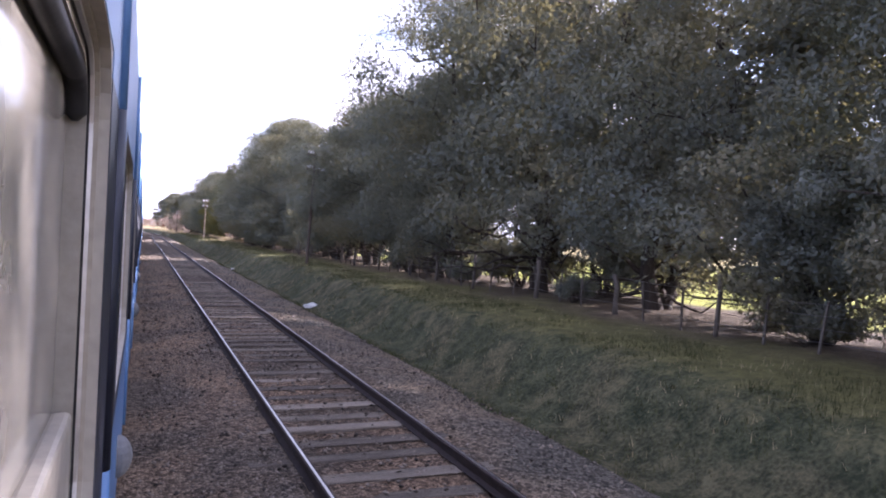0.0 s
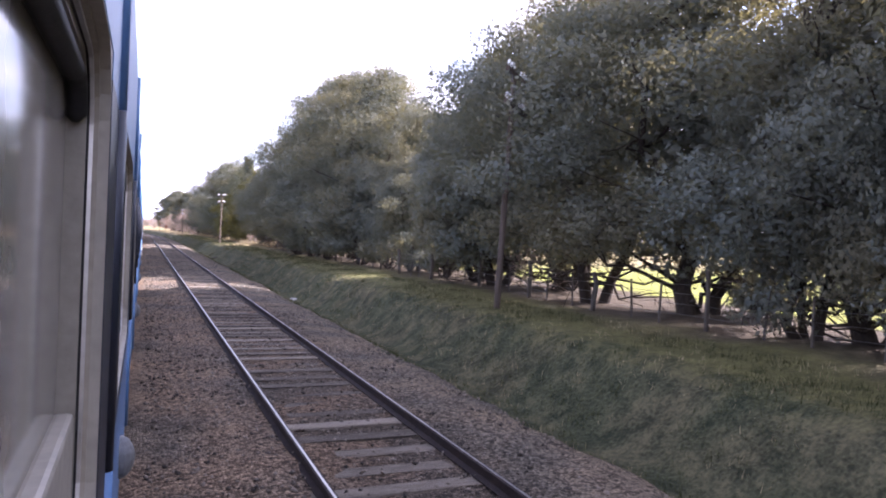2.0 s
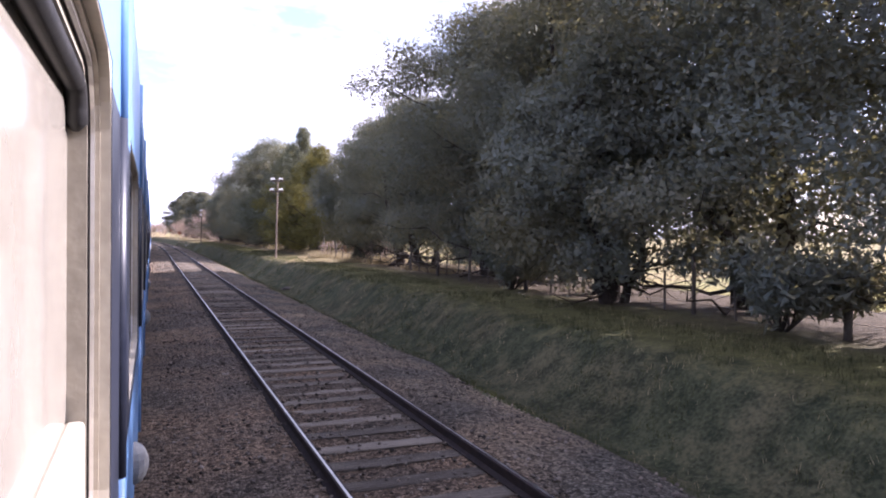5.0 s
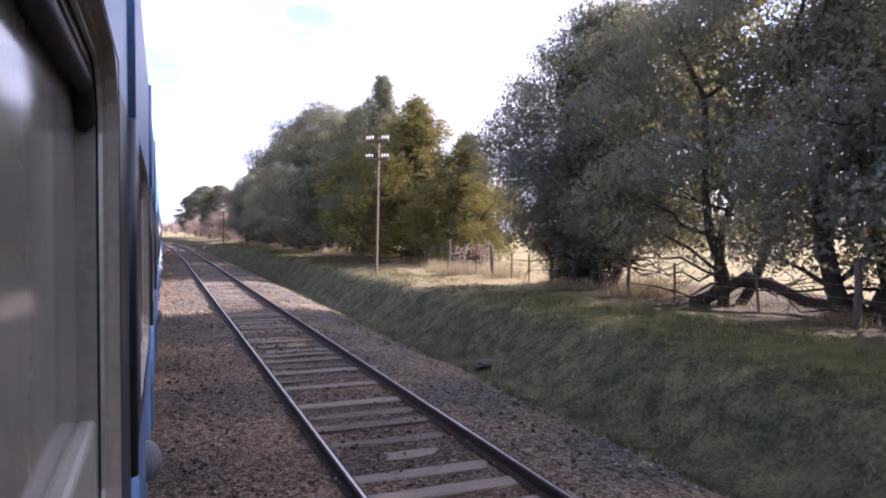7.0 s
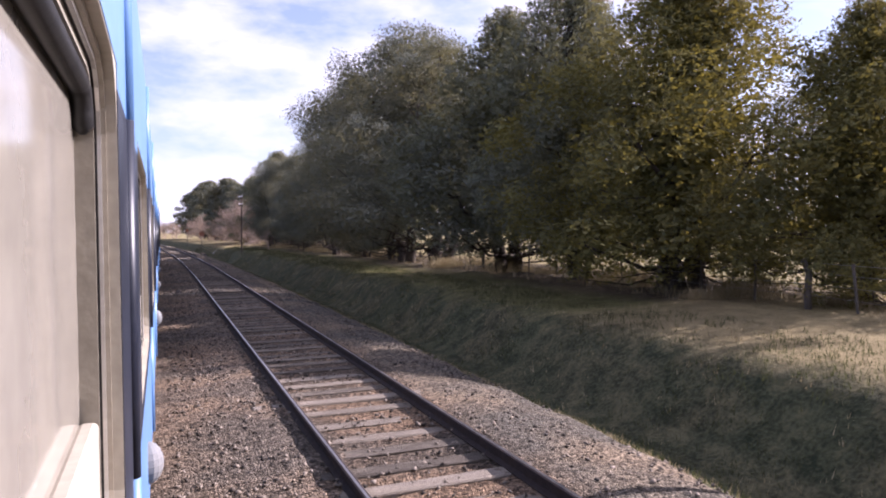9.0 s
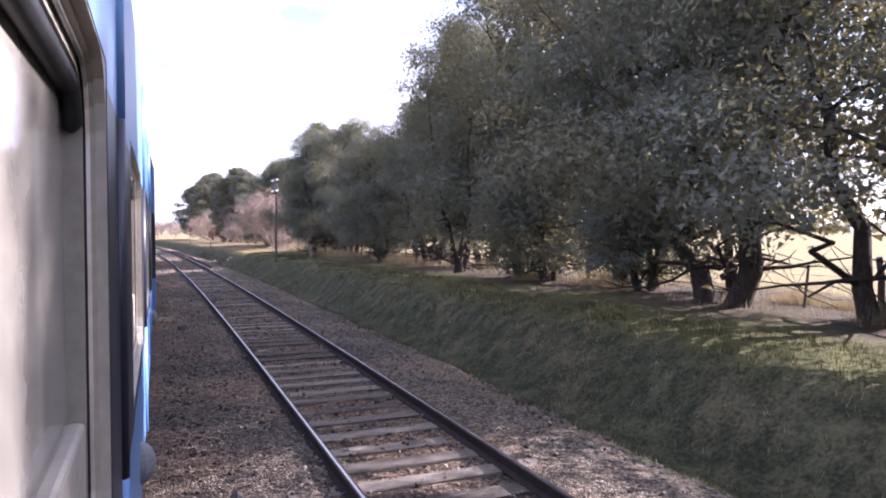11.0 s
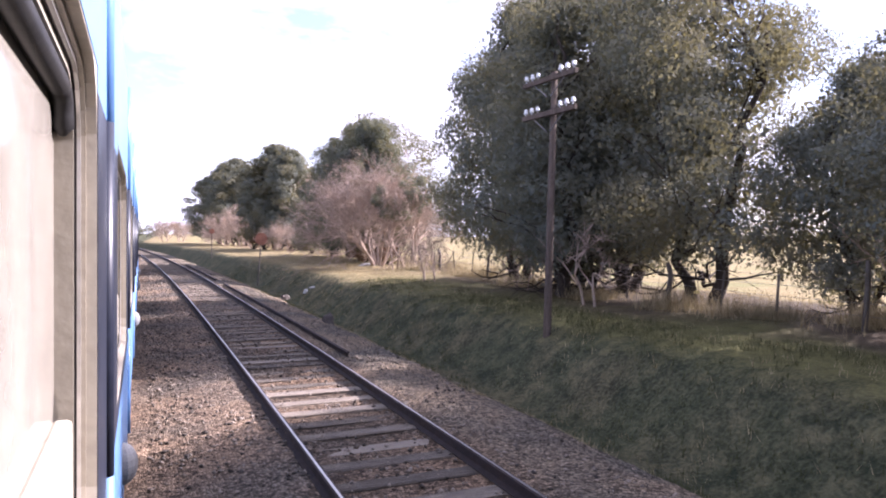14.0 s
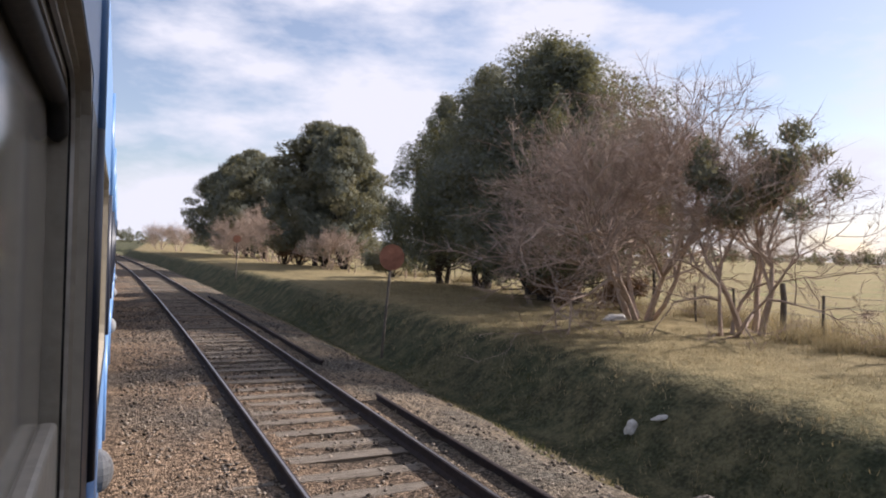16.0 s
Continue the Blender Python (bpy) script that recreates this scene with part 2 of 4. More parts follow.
    past = calc("MAXIMUM", calc("SUBTRACT", place.outputs["Y"], BEND_FROM), 0.0)
    u = calc("MULTIPLY_ADD", calc("MULTIPLY", past, past), BEND / 2, place.outputs["X"])
    u = calc("MULTIPLY_ADD", big.outputs["Fac"], 0.5, calc("SUBTRACT", u, 0.25))
    zone = n.new("ShaderNodeValToRGB")
    zone.color_ramp.elements[0].position, zone.color_ramp.elements[1].position = 0.14, 0.19
    zone.color_ramp.elements[0].color, zone.color_ramp.elements[1].color = (1.00, 0.94, 0.87, 1), (0.84, 0.76, 0.68, 1)
    for at, tint in ((0.32, (0.84, 0.76, 0.68, 1)), (0.39, (0.92, 0.94, 0.90, 1))):
        zone.color_ramp.elements.new(at).color = tint
    l.new(calc("MULTIPLY", u, 0.1), zone.inputs["Fac"])
    mul3 = n.new("ShaderNodeMixRGB")
    mul3.blend_type = "MULTIPLY"
    mul3.inputs["Fac"].default_value = 1.0
    l.new(mul2.outputs["Color"], mul3.inputs["Color1"])
    l.new(zone.outputs["Color"], mul3.inputs["Color2"])
    l.new(mul3.outputs["Color"], b.inputs["Base Color"])
    bp = n.new("ShaderNodeBump")
    bp.inputs["Strength"].default_value, bp.inputs["Distance"].default_value = 1.0, 0.05
    l.new(edge.outputs["Distance"], bp.inputs["Height"])
    l.new(bp.outputs["Normal"], b.inputs["Normal"])
    return m


M_BALLAST = ballast_material()
M_STONE = material("ballast_stone", (0.055, 0.046, 0.038), (0.27, 0.222, 0.176), scale=6, rough=0.92, fine=30, bump=0.3,
                   spec=0.2, per_island=0.6)
M_SLEEPER = material("weathered_sleeper_wood", (0.092, 0.077, 0.062), (0.285, 0.240, 0.190), scale=5, rough=0.95, fine=46, bump=1.0,
                     stretch=(0.5, 4, 4), spec=0.15, per_object=0.35)
M_RAIL = material("rusty_rail_web", (0.014, 0.010, 0.010), (0.046, 0.031, 0.027), scale=8, rough=0.85, fine=60, bump=0.3, spec=0.3)
M_RAILTOP = material("worn_rail_head", (0.30, 0.29, 0.285), (0.48, 0.47, 0.46), scale=3, rough=0.32, metal=1.0, bump=0.05, fine=50)
M_BARK = material("bark", (0.022, 0.018, 0.015), (0.085, 0.068, 0.055), scale=4, rough=0.95, fine=25, bump=0.9, stretch=(3, 3, 0.6), spec=0.15)
M_LEAF = material("wattle_leaf", (0.080, 0.098, 0.093), (0.166, 0.180, 0.153), scale=0.35, rough=0.9, fine=2.5, bump=0, spec=0.12,
                  translucent=(0.38, 0.33, 0.13), per_island=0.12, thin=0.2, patch=(0.150, 0.134, 0.082), patch_scale=0.28)
M_LEAF2 = material("cypress_leaf", (0.066, 0.080, 0.074), (0.145, 0.160, 0.122), scale=0.35, rough=0.9, fine=2.5, bump=0, spec=0.12,
                   translucent=(0.38, 0.33, 0.10), per_island=0.14, thin=0.2)
M_LEAF3 = material("golden_conifer_leaf", (0.058, 0.066, 0.034), (0.175, 0.160, 0.058), scale=0.35, rough=0.9, fine=2.5, bump=0, spec=0.12,
                   translucent=(0.44, 0.35, 0.06), per_island=0.3, thin=0.2, patch=(0.046, 0.055, 0.036), patch_scale=0.35)
M_TWIG = material("bare_twig", (0.24, 0.18, 0.14), (0.46, 0.36, 0.29), scale=2, rough=0.95, fine=20, bump=0.2, spec=0.1)
M_BROWNLEAF = material("dead_leaf", (0.115, 0.078, 0.05), (0.25, 0.175, 0.115), scale=0.6, rough=0.9, fine=3, bump=0, spec=0.1,
                       translucent=(0.25, 0.13, 0.06), per_island=0.5)
M_POLE = material("weathered_pole_wood", (0.05, 0.038, 0.03), (0.15, 0.118, 0.095), scale=5, rough=0.95, fine=40, bump=0.5, stretch=(4, 4, 0.4), spec=0.15)
M_POST = material("grey_fence_wood", (0.05, 0.043, 0.036), (0.16, 0.138, 0.115), scale=5, rough=0.95, fine=40, bump=0.5, stretch=(4, 4, 0.5), spec=0.15)
M_GLAZED = material("glazed_insulator", (0.62, 0.62, 0.60), (0.82, 0.82, 0.80), scale=6, rough=0.15, bump=0, spec=0.6)
M_WIRE = material("galvanised_wire", (0.16, 0.15, 0.14), (0.30, 0.29, 0.28), scale=10, rough=0.6, metal=0.7, bump=0)
M_RUST = material("rusted_steel", (0.13, 0.055, 0.035), (0.30, 0.14, 0.09), scale=6, rough=0.9, fine=50, bump=0.3, spec=0.25)
M_LITTER = material("white_litter", (0.62, 0.62, 0.60), (0.85, 0.85, 0.83), scale=5, rough=0.7, bump=0.2)
M_CONCRETE = material("pale_concrete", (0.40, 0.38, 0.35), (0.62, 0.60, 0.56), scale=5, rough=0.9, fine=40, bump=0.4)
M_ROCK = material("dark_stone", (0.05, 0.042, 0.036), (0.16, 0.135, 0.115), scale=5, rough=0.95, fine=30, bump=0.5)
M_BLUE = material("blue_coach_paint", (0.095, 0.20, 0.40), (0.14, 0.27, 0.49), scale=1.2, rough=0.38, fine=25, bump=0.03, spec=0.5)
M_NAVY = material("dark_blue_coach_paint", (0.010, 0.013, 0.024), (0.026, 0.030, 0.045), scale=1.2, rough=0.40, fine=25, bump=0.03, spec=0.5)
M_JAMB = material("grey_beige_window_surround", (0.30, 0.265, 0.205), (0.43, 0.38, 0.295), scale=3, rough=0.55, fine=40, bump=0.08)
M_SASH = material("grey_beige_sash", (0.25, 0.225, 0.18), (0.36, 0.325, 0.26), scale=3, rough=0.5, fine=40, bump=0.08)
M_SILL = material("pale_window_sill", (0.32, 0.29, 0.235), (0.46, 0.42, 0.34), scale=3, rough=0.5, fine=30, bump=0.08)
M_RUBBER = material("black_rubber", (0.008, 0.008, 0.009), (0.022, 0.021, 0.020), scale=8, rough=0.55, bump=0.05)
M_ALU = material("bare_aluminium", (0.52, 0.50, 0.47), (0.72, 0.70, 0.67), scale=6, rough=0.32, metal=0.9, bump=0.03)
M_GLASS = material("dusty_window_glass", (0.25, 0.23, 0.19), (0.34, 0.315, 0.26), scale=2.5, rough=0.10, fine=12, bump=0, spec=0.6)
M_ROOF = material("grey_coach_roof", (0.14, 0.14, 0.14), (0.24, 0.24, 0.235), scale=1.5, rough=0.7, bump=0.1)
M_UNDER = material("dirty_underframe", (0.02, 0.018, 0.016), (0.075, 0.065, 0.055), scale=4, rough=0.85, bump=0.2)
M_LOCOGLASS = material("dark_cab_glass", (0.02, 0.025, 0.03), (0.04, 0.05, 0.06), scale=3, rough=0.06, bump=0, spec=0.9)
M_YELLOW = material("worn_cream_steel", (0.55, 0.50, 0.40), (0.72, 0.68, 0.58), scale=3, rough=0.6, bump=0.1)


# ---- building helpers ----
def part(name, bm, mat, parent=None, label=""):
    """Links a bmesh as one mesh object under a thing or part."""
    me = bpy.data.meshes.new(name)
    bm.to_mesh(me)
    bm.free()
    ob = new(name, me)
    for one in mat if isinstance(mat, (list, tuple)) else (mat,):
        me.materials.append(one)
    ob.parent = parent
    return tagged(ob, label)


def raw(name, verts, faces, mat, parent=None, label="", smooth=False):
    me = bpy.data.meshes.new(name)
    me.from_pydata([tuple(p) for p in verts], [], [tuple(f) for f in faces])
    me.materials.append(mat)
    if smooth:
        me.shade_smooth()
    ob = new(name, me)
    ob.parent = parent
    return tagged(ob, label)


def quads(name, v, mat, parent=None, label="", sides=4):
    """Many loose polygons of one size at once; v has a row of corners for each."""
    v = np.asarray(v, dtype=np.float32).reshape(-1, 3)
    count = len(v) // sides
    me = bpy.data.meshes.new(name)
    me.vertices.add(len(v))
    me.vertices.foreach_set("co", v.ravel())
    me.loops.add(len(v))
    me.loops.foreach_set("vertex_index", np.arange(len(v), dtype=np.int32))
    me.polygons.add(count)
    me.polygons.foreach_set("loop_start", np.arange(0, len(v), sides, dtype=np.int32))
    me.update(calc_edges=True)
    me.materials.append(mat)
    ob = new(name, me)
    ob.parent = parent
    return tagged(ob, label)


def box(bm, x0, x1, y0, y1, z0, z1, bevel=0.0):
    made = bmesh.ops.create_cube(bm, size=1.0, matrix=Matrix.Translation(((x0 + x1) / 2, (y0 + y1) / 2, (z0 + z1) / 2)) @ Matrix.Diagonal((x1 - x0, y1 - y0, z1 - z0, 1)))
    if bevel:
        edges = list({e for p in made["verts"] for e in p.link_edges})
        bmesh.ops.bevel(bm, geom=edges, offset=bevel, segments=2, affect="EDGES", profile=0.5)


def tube(points, radii, sides=6):
    """Vertices and faces of a tapered tube through points."""
    verts, faces = [], []
    points = [Vector(p) for p in points]
    for i, p in enumerate(points):
        d = (points[min(i + 1, len(points) - 1)] - points[max(i - 1, 0)]).normalized()
        side = d.cross(Vector((0.31, 0.95, 0.11))).normalized()
        up = side.cross(d)
        for s in range(sides):
            a = 2 * math.pi * s / sides
            verts.append(p + (side * math.cos(a) + up * math.sin(a)) * radii[i])
    for i in range(len(points) - 1):
        for s in range(sides):
            a, b = i * sides + s, i * sides + (s + 1) % sides
            faces.append((a, b, b + sides, a + sides))
    faces.append(tuple(range(sides - 1, -1, -1)))
    faces.append(tuple(range((len(points) - 1) * sides, len(points) * sides)))
    return verts, faces


def join(pieces):
    verts, faces = [], []
    for v, f in pieces:
        o = len(verts)
        verts += v
        faces += [tuple(i + o for i in q) for q in f]
    return verts, faces


def empty(name, m=None):
    ob = new(name)
    ob.empty_display_size = 0.5
    if m:
        ob.matrix_world = m
    return ob


# ---- ground ----
PROFILE = [(-40, 0.3), (-14, 0.2), (-7.5, -0.5), (-5.2, -0.34), (4.2, -0.34), (5.2, -0.36), (5.7, -0.60), (6.3, -0.88), (6.75, -0.84), (7.3, -0.40), (7.85, 0.16), (8.25, 0.37),
           (8.7, 0.42), (10.5, 0.46), (12.5, 0.52), (15, 0.55), (20, 0.45), (30, 0.35)]


def rolling(x, y):
    return 0.10 * noise.noise((x * 0.35, y * 0.22, 1.7)) + 0.05 * noise.noise((x * 1.1, y * 0.9, 4.1)) + 0.025 * noise.noise((x * 3.1, y * 2.7, 7.0))


def ground_height(x, y):
    u = x - bend(min(y, 330))
    if y > 330:
        u = 25
    z = float(np.interp(u, [p[0] for p in PROFILE], [p[1] for p in PROFILE]))
    loose = min(1.0, max(0.0, (u - 4.6) / 2.5)) if u > 0 else min(1.0, max(0.0, (-u - 6) / 2.5))
    return z + rolling(x, y) * loose


def build_ground():
    us = [-1800, -700, -250, -90, -40, -20, -12, -9, -7, -5.5, -3, 0, 3] + [4.2 + 0.33 * i for i in range(27)] + [13.5 + 0.8 * i for i in range(10)] + [23, 27, 35, 50, 80, 130, 220, 420, 900, 1800]
    ys = [-900, -300, -120, -60, -35, -20] + [-15 + 0.6 * i for i in range(440)] + [252, 258, 266, 275, 285, 300, 315, 330, 350, 380, 430, 520, 700, 1100, 1800, 3200]
    verts, faces = [], []
    for y in ys:
        for u in us:
            x = u + (bend(min(y, 330)) if abs(u) < 60 else 0.0)
            verts.append((x, y, ground_height(x, y)))
    w = len(us)
    for i in range(len(ys) - 1):
        for j in range(w - 1):
            a = i * w + j
            faces.append((a, a + 1, a + 1 + w, a + w))
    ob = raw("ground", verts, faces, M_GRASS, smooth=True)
    return tagged(ob, "rough grass verge with a ditch and a dry pasture", "ground", kind="structure")


build_ground()


def build_ballast():
    us = [-5.0, -4.3, -3.4, -2.6, -1.7, -0.9, -0.2, 0.3, 0.8, 1.3, 1.9, 2.5, 3.1, 3.7, 4.2, 4.7, 5.15, 5.6]
    zs = [-0.5, -0.24, -0.19, -0.19, -0.19, -0.19, -0.19, -0.19, -0.17, -0.128, -0.174, -0.176, -0.174, -0.128, -0.15, -0.20, -0.30, -0.60]
    verts, faces = [], []
    ys = [-20 + 0.4 * i for i in range(900)]
    for y in ys:
        wob = 0.22 * noise.noise((0, y * 0.35, 3)) + 0.1 * noise.noise((0, y * 1.3, 9))
        for i, (u, z) in enumerate(zip(us, zs)):
            e = u + (wob if i >= 15 else 0) + 0.03 * noise.noise((u * 5, y * 3, 2))
            n = 0.03 * noise.noise((u * 1.3, y * 1.1, 5)) + 0.03 * noise.noise((u * 4, y * 3.7, 8))
            verts.append((e + bend(y), y, z + n))
    w = len(us)
    for i in range(len(ys) - 1):
        for j in range(w - 1):
            a = i * w + j
            faces.append((a, a + 1, a + 1 + w, a + w))
    return tagged(raw("ballast_bed", verts, faces, M_BALLAST, smooth=True), "grey-brown crushed stone ballast bed under the tracks", "ballast", kind="structure")


build_ballast()

# ---- tracks ----
RAIL_PROFILE = [(-0.07, -0.15), (0.07, -0.15), (0.07, -0.137), (0.012, -0.115), (0.010, -0.045), (0.034, -0.034), (0.035, -0.010), (0.027, -0.003), (0.011, 0.0),
                (-0.014, 0.0), (-0.027, -0.003), (-0.035, -0.010), (-0.034, -0.034), (-0.010, -0.045), (-0.012, -0.115), (-0.07, -0.137)]


def rail(name, offset, y0, y1, parent=None, drop=0.0, worn=True, label=""):
    ys = [y0 + (y1 - y0) * i / max(2, int((y1 - y0) / 3)) for i in range(max(2, int((y1 - y0) / 3)) + 1)]
    verts, faces, n = [], [], len(RAIL_PROFILE)
    for y in ys:
        for a, b in RAIL_PROFILE:
            verts.append((bend(y) + offset + a, y, b - drop))
    for i in range(len(ys) - 1):
        for s in range(n):
            a, b = i * n + s, i * n + (s + 1) % n
            faces.append((a, b, b + n, a + n))
    faces += [tuple(range(n - 1, -1, -1)), tuple(range((len(ys) - 1) * n, len(ys) * n))]
    ob = raw(name, verts, faces, M_RAIL, parent, label)
    if worn:
        ob.data.materials.append(M_RAILTOP)
        for p in ob.data.polygons:
            if abs(p.normal.z) > 0.998 and p.center.z > -0.02 - drop:
                p.material_index = 1
    return ob


# ---- trees ----
def leaf_cloud(rng, centres, radii, total, size, shell=0.55, up=0.35, spray=0.7, wide=0.36, face=None, squash=1.0):
    """Corner rows of narrow three-cornered leaves in sprays round clump centres; face: the way that each spray looks."""
    weight = np.array(radii) ** 2
    counts = np.maximum(6, (total * weight / weight.sum()).astype(int))
    c = np.repeat(np.array(centres), counts, axis=0)
    r = np.repeat(np.array(radii), counts)
    n = len(c)
    d = rng.normal(size=(n, 3))
    d[:, 2] += 0.15
    d /= np.linalg.norm(d, axis=1, keepdims=True)
    rad = r * (shell + (1 - shell) * rng.random(n) ** 0.6) * (0.86 + 0.28 * rng.random(n))
    p = c + d * rad[:, None] * np.array([1, 1, squash])
    lean = d if face is None else d * 0.35 + np.repeat(np.array(face), counts, axis=0)
    nrm = lean + rng.normal(size=(n, 3)) * (0.38 if face is None else 0.27) + np.array([0, 0, up])
    nrm /= np.linalg.norm(nrm, axis=1, keepdims=True)
    a = d * spray + rng.normal(size=(n, 3)) * 0.75 + np.array([0, 0, 0.25])
    a -= nrm * (a * nrm).sum(axis=1, keepdims=True) * 0.45
    a /= np.linalg.norm(a, axis=1, keepdims=True)
    b = np.cross(nrm, a)
    b /= np.linalg.norm(b, axis=1, keepdims=True)
    ln = size * (0.62 + 0.8 * rng.random(n))[:, None]
    wd = ln * wide * (0.75 + 0.5 * rng.random(n))[:, None]
    return np.stack([p - a * ln * 0.5 - b * wd * 0.5, p - a * ln * 0.4 + b * wd * 0.5, p + a * ln * 0.6], axis=1)


def limb_points(rng, start, end, sag=0.3, steps=4):
    start, end = np.array(start, float), np.array(end, float)
    pts = []
    for i in range(steps + 1):
        s = i / steps
        p = start * (1 - s) + end * s
        if 0 < i < steps:
            p = p + rng.normal(size=3) * 0.10 * np.linalg.norm(end - start) / steps * 2
        p[2] += sag * math.sin(math.pi * s)
        pts.append(tuple(p))
    return pts


def build_tree(seed, height, radius, clear, stems=2, cone=False, clumps=52, leaf=M_LEAF, size=0.090, leaves=47000, label="", core=1.0, plump=1.5, flat=0.46):
    """A belt tree: leaning stems that fork into limbs, each limb ending in flat-bottomed clumps of tufted leaves."""
    rng = np.random.default_rng(seed)
    root = empty("tree")
    pieces = []
    lobes = [(rng.uniform(0, 6.28), rng.uniform(0.6, 1.3)) for _ in range(4)]

    def reach(ang, s):
        """Crown radius at an angle and at a share s of its height."""
        if cone:
            base = 0.85 + 0.6 * s if s < 0.25 else 1 - 0.92 * min(1.0, (s - 0.25) / 0.75) ** 1.25
        else:
            base = 0.82 + 0.45 * s if s < 0.4 else (1 - min(1.0, (s - 0.4) / 0.6) ** 2.2) ** 0.6
        return radius * base * (1 + 0.16 * sum(k * math.cos((i + 1) * ang + a + 2.0 * s) for i, (a, k) in enumerate(lobes)) / 2)

    centres, radii = [], []
    for i in range(clumps):
        s = ((i + 0.5) / clumps) ** (1.15 if cone else 0.85)
        ang = i * 2.39996 + rng.normal() * 0.35
        r = rng.uniform(0.68, 1.3) * radius / 4.4 * plump * (1.0 - 0.35 * s if cone else 1.0 - 0.15 * s)
        share = rng.uniform(0.5, 0.8) if i % 5 == 0 else rng.uniform(0.92, 1.1)
        out = max(0.0, reach(ang, s) * share - r * 0.7)
        z = clear + 0.3 * r + s * (height - clear - r * flat) + rng.normal() * 0.15
        centres.append(np.array([math.cos(ang) * out, math.sin(ang) * out, z]))
        radii.append(r)
    tops = []
    for k in range(stems):
        a = 6.28 * k / stems + rng.uniform(-0.5, 0.5)
        foot = np.array([math.cos(a), math.sin(a), 0]) * (0.24 if stems > 1 else 0)
        wide = 0.12 if cone else 0.42
        top = np.array([math.cos(a) * radius * wide, math.sin(a) * radius * wide, height * rng.uniform(0.64, 0.76)])
        r0 = rng.uniform(0.17, 0.25) * (1.25 if stems == 1 else 1 if stems == 2 else 0.74)
        pts = limb_points(rng, foot + np.array([0, 0, -0.3]), top, 0.0, 7)
        pts.insert(1, tuple(np.array(pts[0]) * 0.9 + np.array(pts[1]) * 0.1 + np.array([0, 0, 0.12])))
        rad = [r0 * 1.8, r0 * 1.2] + [r0 * (1 - 0.12 * i) for i in range(len(pts) - 2)]
        pieces.append(tube(pts, rad, 9))
        tops.append((pts, r0))
    for i, (q, r) in enumerate(zip(centres, radii)):
        if i % 5 > 1 and q[2] > clear + 1.5:
            continue
        pts, r0 = tops[i % stems]
        low = [w for w in pts[2:] if w[2] < q[2] - 0.2] or [pts[2]]
        start = np.array(low[-1 - (i % 2) if len(low) > 1 else 0])
        lp = limb_points(rng, start, q, rng.uniform(-0.25, 0.35), 4)
        b0 = r0 * rng.uniform(0.22, 0.46)
        pieces.append(tube(lp, [b0, b0 * 0.8, b0 * 0.6, b0 * 0.4, 0.012], 5))
        j = rng.integers(2, 4)
        tip = q + rng.normal(size=3) * r * 0.3
        pieces.append(tube([lp[j], tuple((np.array(lp[j]) + tip) / 2 + rng.normal(size=3) * 0.1), tuple(tip)], [b0 * 0.36, b0 * 0.2, 0.006], 4))
    for k in range(8):  # low dead snags
        ang = rng.uniform(0, 6.28)
        z0 = rng.uniform(0.5, max(1.0, clear))
        end = (math.cos(ang) * radius * rng.uniform(0.4, 0.8), math.sin(ang) * radius * rng.uniform(0.4, 0.8), max(0.4, clear + rng.uniform(-1.0, 0.4)))
        lp = limb_points(rng, (0, 0, z0), end, rng.uniform(-0.4, 0.3), 5)
        pieces.append(tube(lp, [0.05, 0.042, 0.034, 0.024, 0.016, 0.008], 4))
        for j in (2, 3, 4):
            tip = np.array(lp[j]) + rng.normal(size=3) * 0.6
            pieces.append(tube([lp[j], tuple((np.array(lp[j]) + tip) / 2 + rng.normal(size=3) * 0.08), tuple(tip)], [0.014, 0.010, 0.005], 3))
    v, f = join(pieces)
    raw("trunk", v, f, M_BARK, root, smooth=True)
    # tufts over each clump, denser on top than below
    tuft, trad, face = [], [], []
    for q, r in zip(centres, radii):
        n = max(6, int(34 * r / (radius / 4.4)))
        d = rng.normal(size=(n, 3))
        d[:, 2] += 0.22 if cone else 0.42
        d /= np.linalg.norm(d, axis=1, keepdims=True)
        tuft += list(q + d * np.array([1, 1, flat * (1.5 if cone else 1.0)]) * r * rng.uniform(0.78, 1.0, (n, 1)))
        trad += list(r * rng.uniform(0.12, 0.25, n))
        face += list(d)
    outer = leaf_cloud(rng, tuft, trad, leaves, size, shell=0.1, up=0.25, spray=0.6, wide=0.42, face=face)
    full = [(q, r) for q, r in zip(centres, radii) if rng.random() < core]
    inner = leaf_cloud(rng, [q for q, r in full], [r * 0.92 for q, r in full], int(leaves * 0.80 * core), size * 1.15, shell=0.2, up=0.2, spray=0.2, wide=0.7, squash=flat * (1.5 if cone else 1.25))
    spots = [np.array([0, 0, clear + 0.9 + s * (height - clear) * 0.8]) for s in np.linspace(0.1, 0.95, 9)]
    heart = leaf_cloud(rng, spots, [max(0.4, 0.5 * reach(0, 0.1 + 0.8 * i / 8)) for i in range(9)], int(9000 * core ** 2), 0.17, shell=0.1, wide=0.8)
    quads("crown", np.concatenate([outer, inner, heart]), leaf, root, sides=3)
    return tagged(root, label, "tree", "trees of the shelter belt")


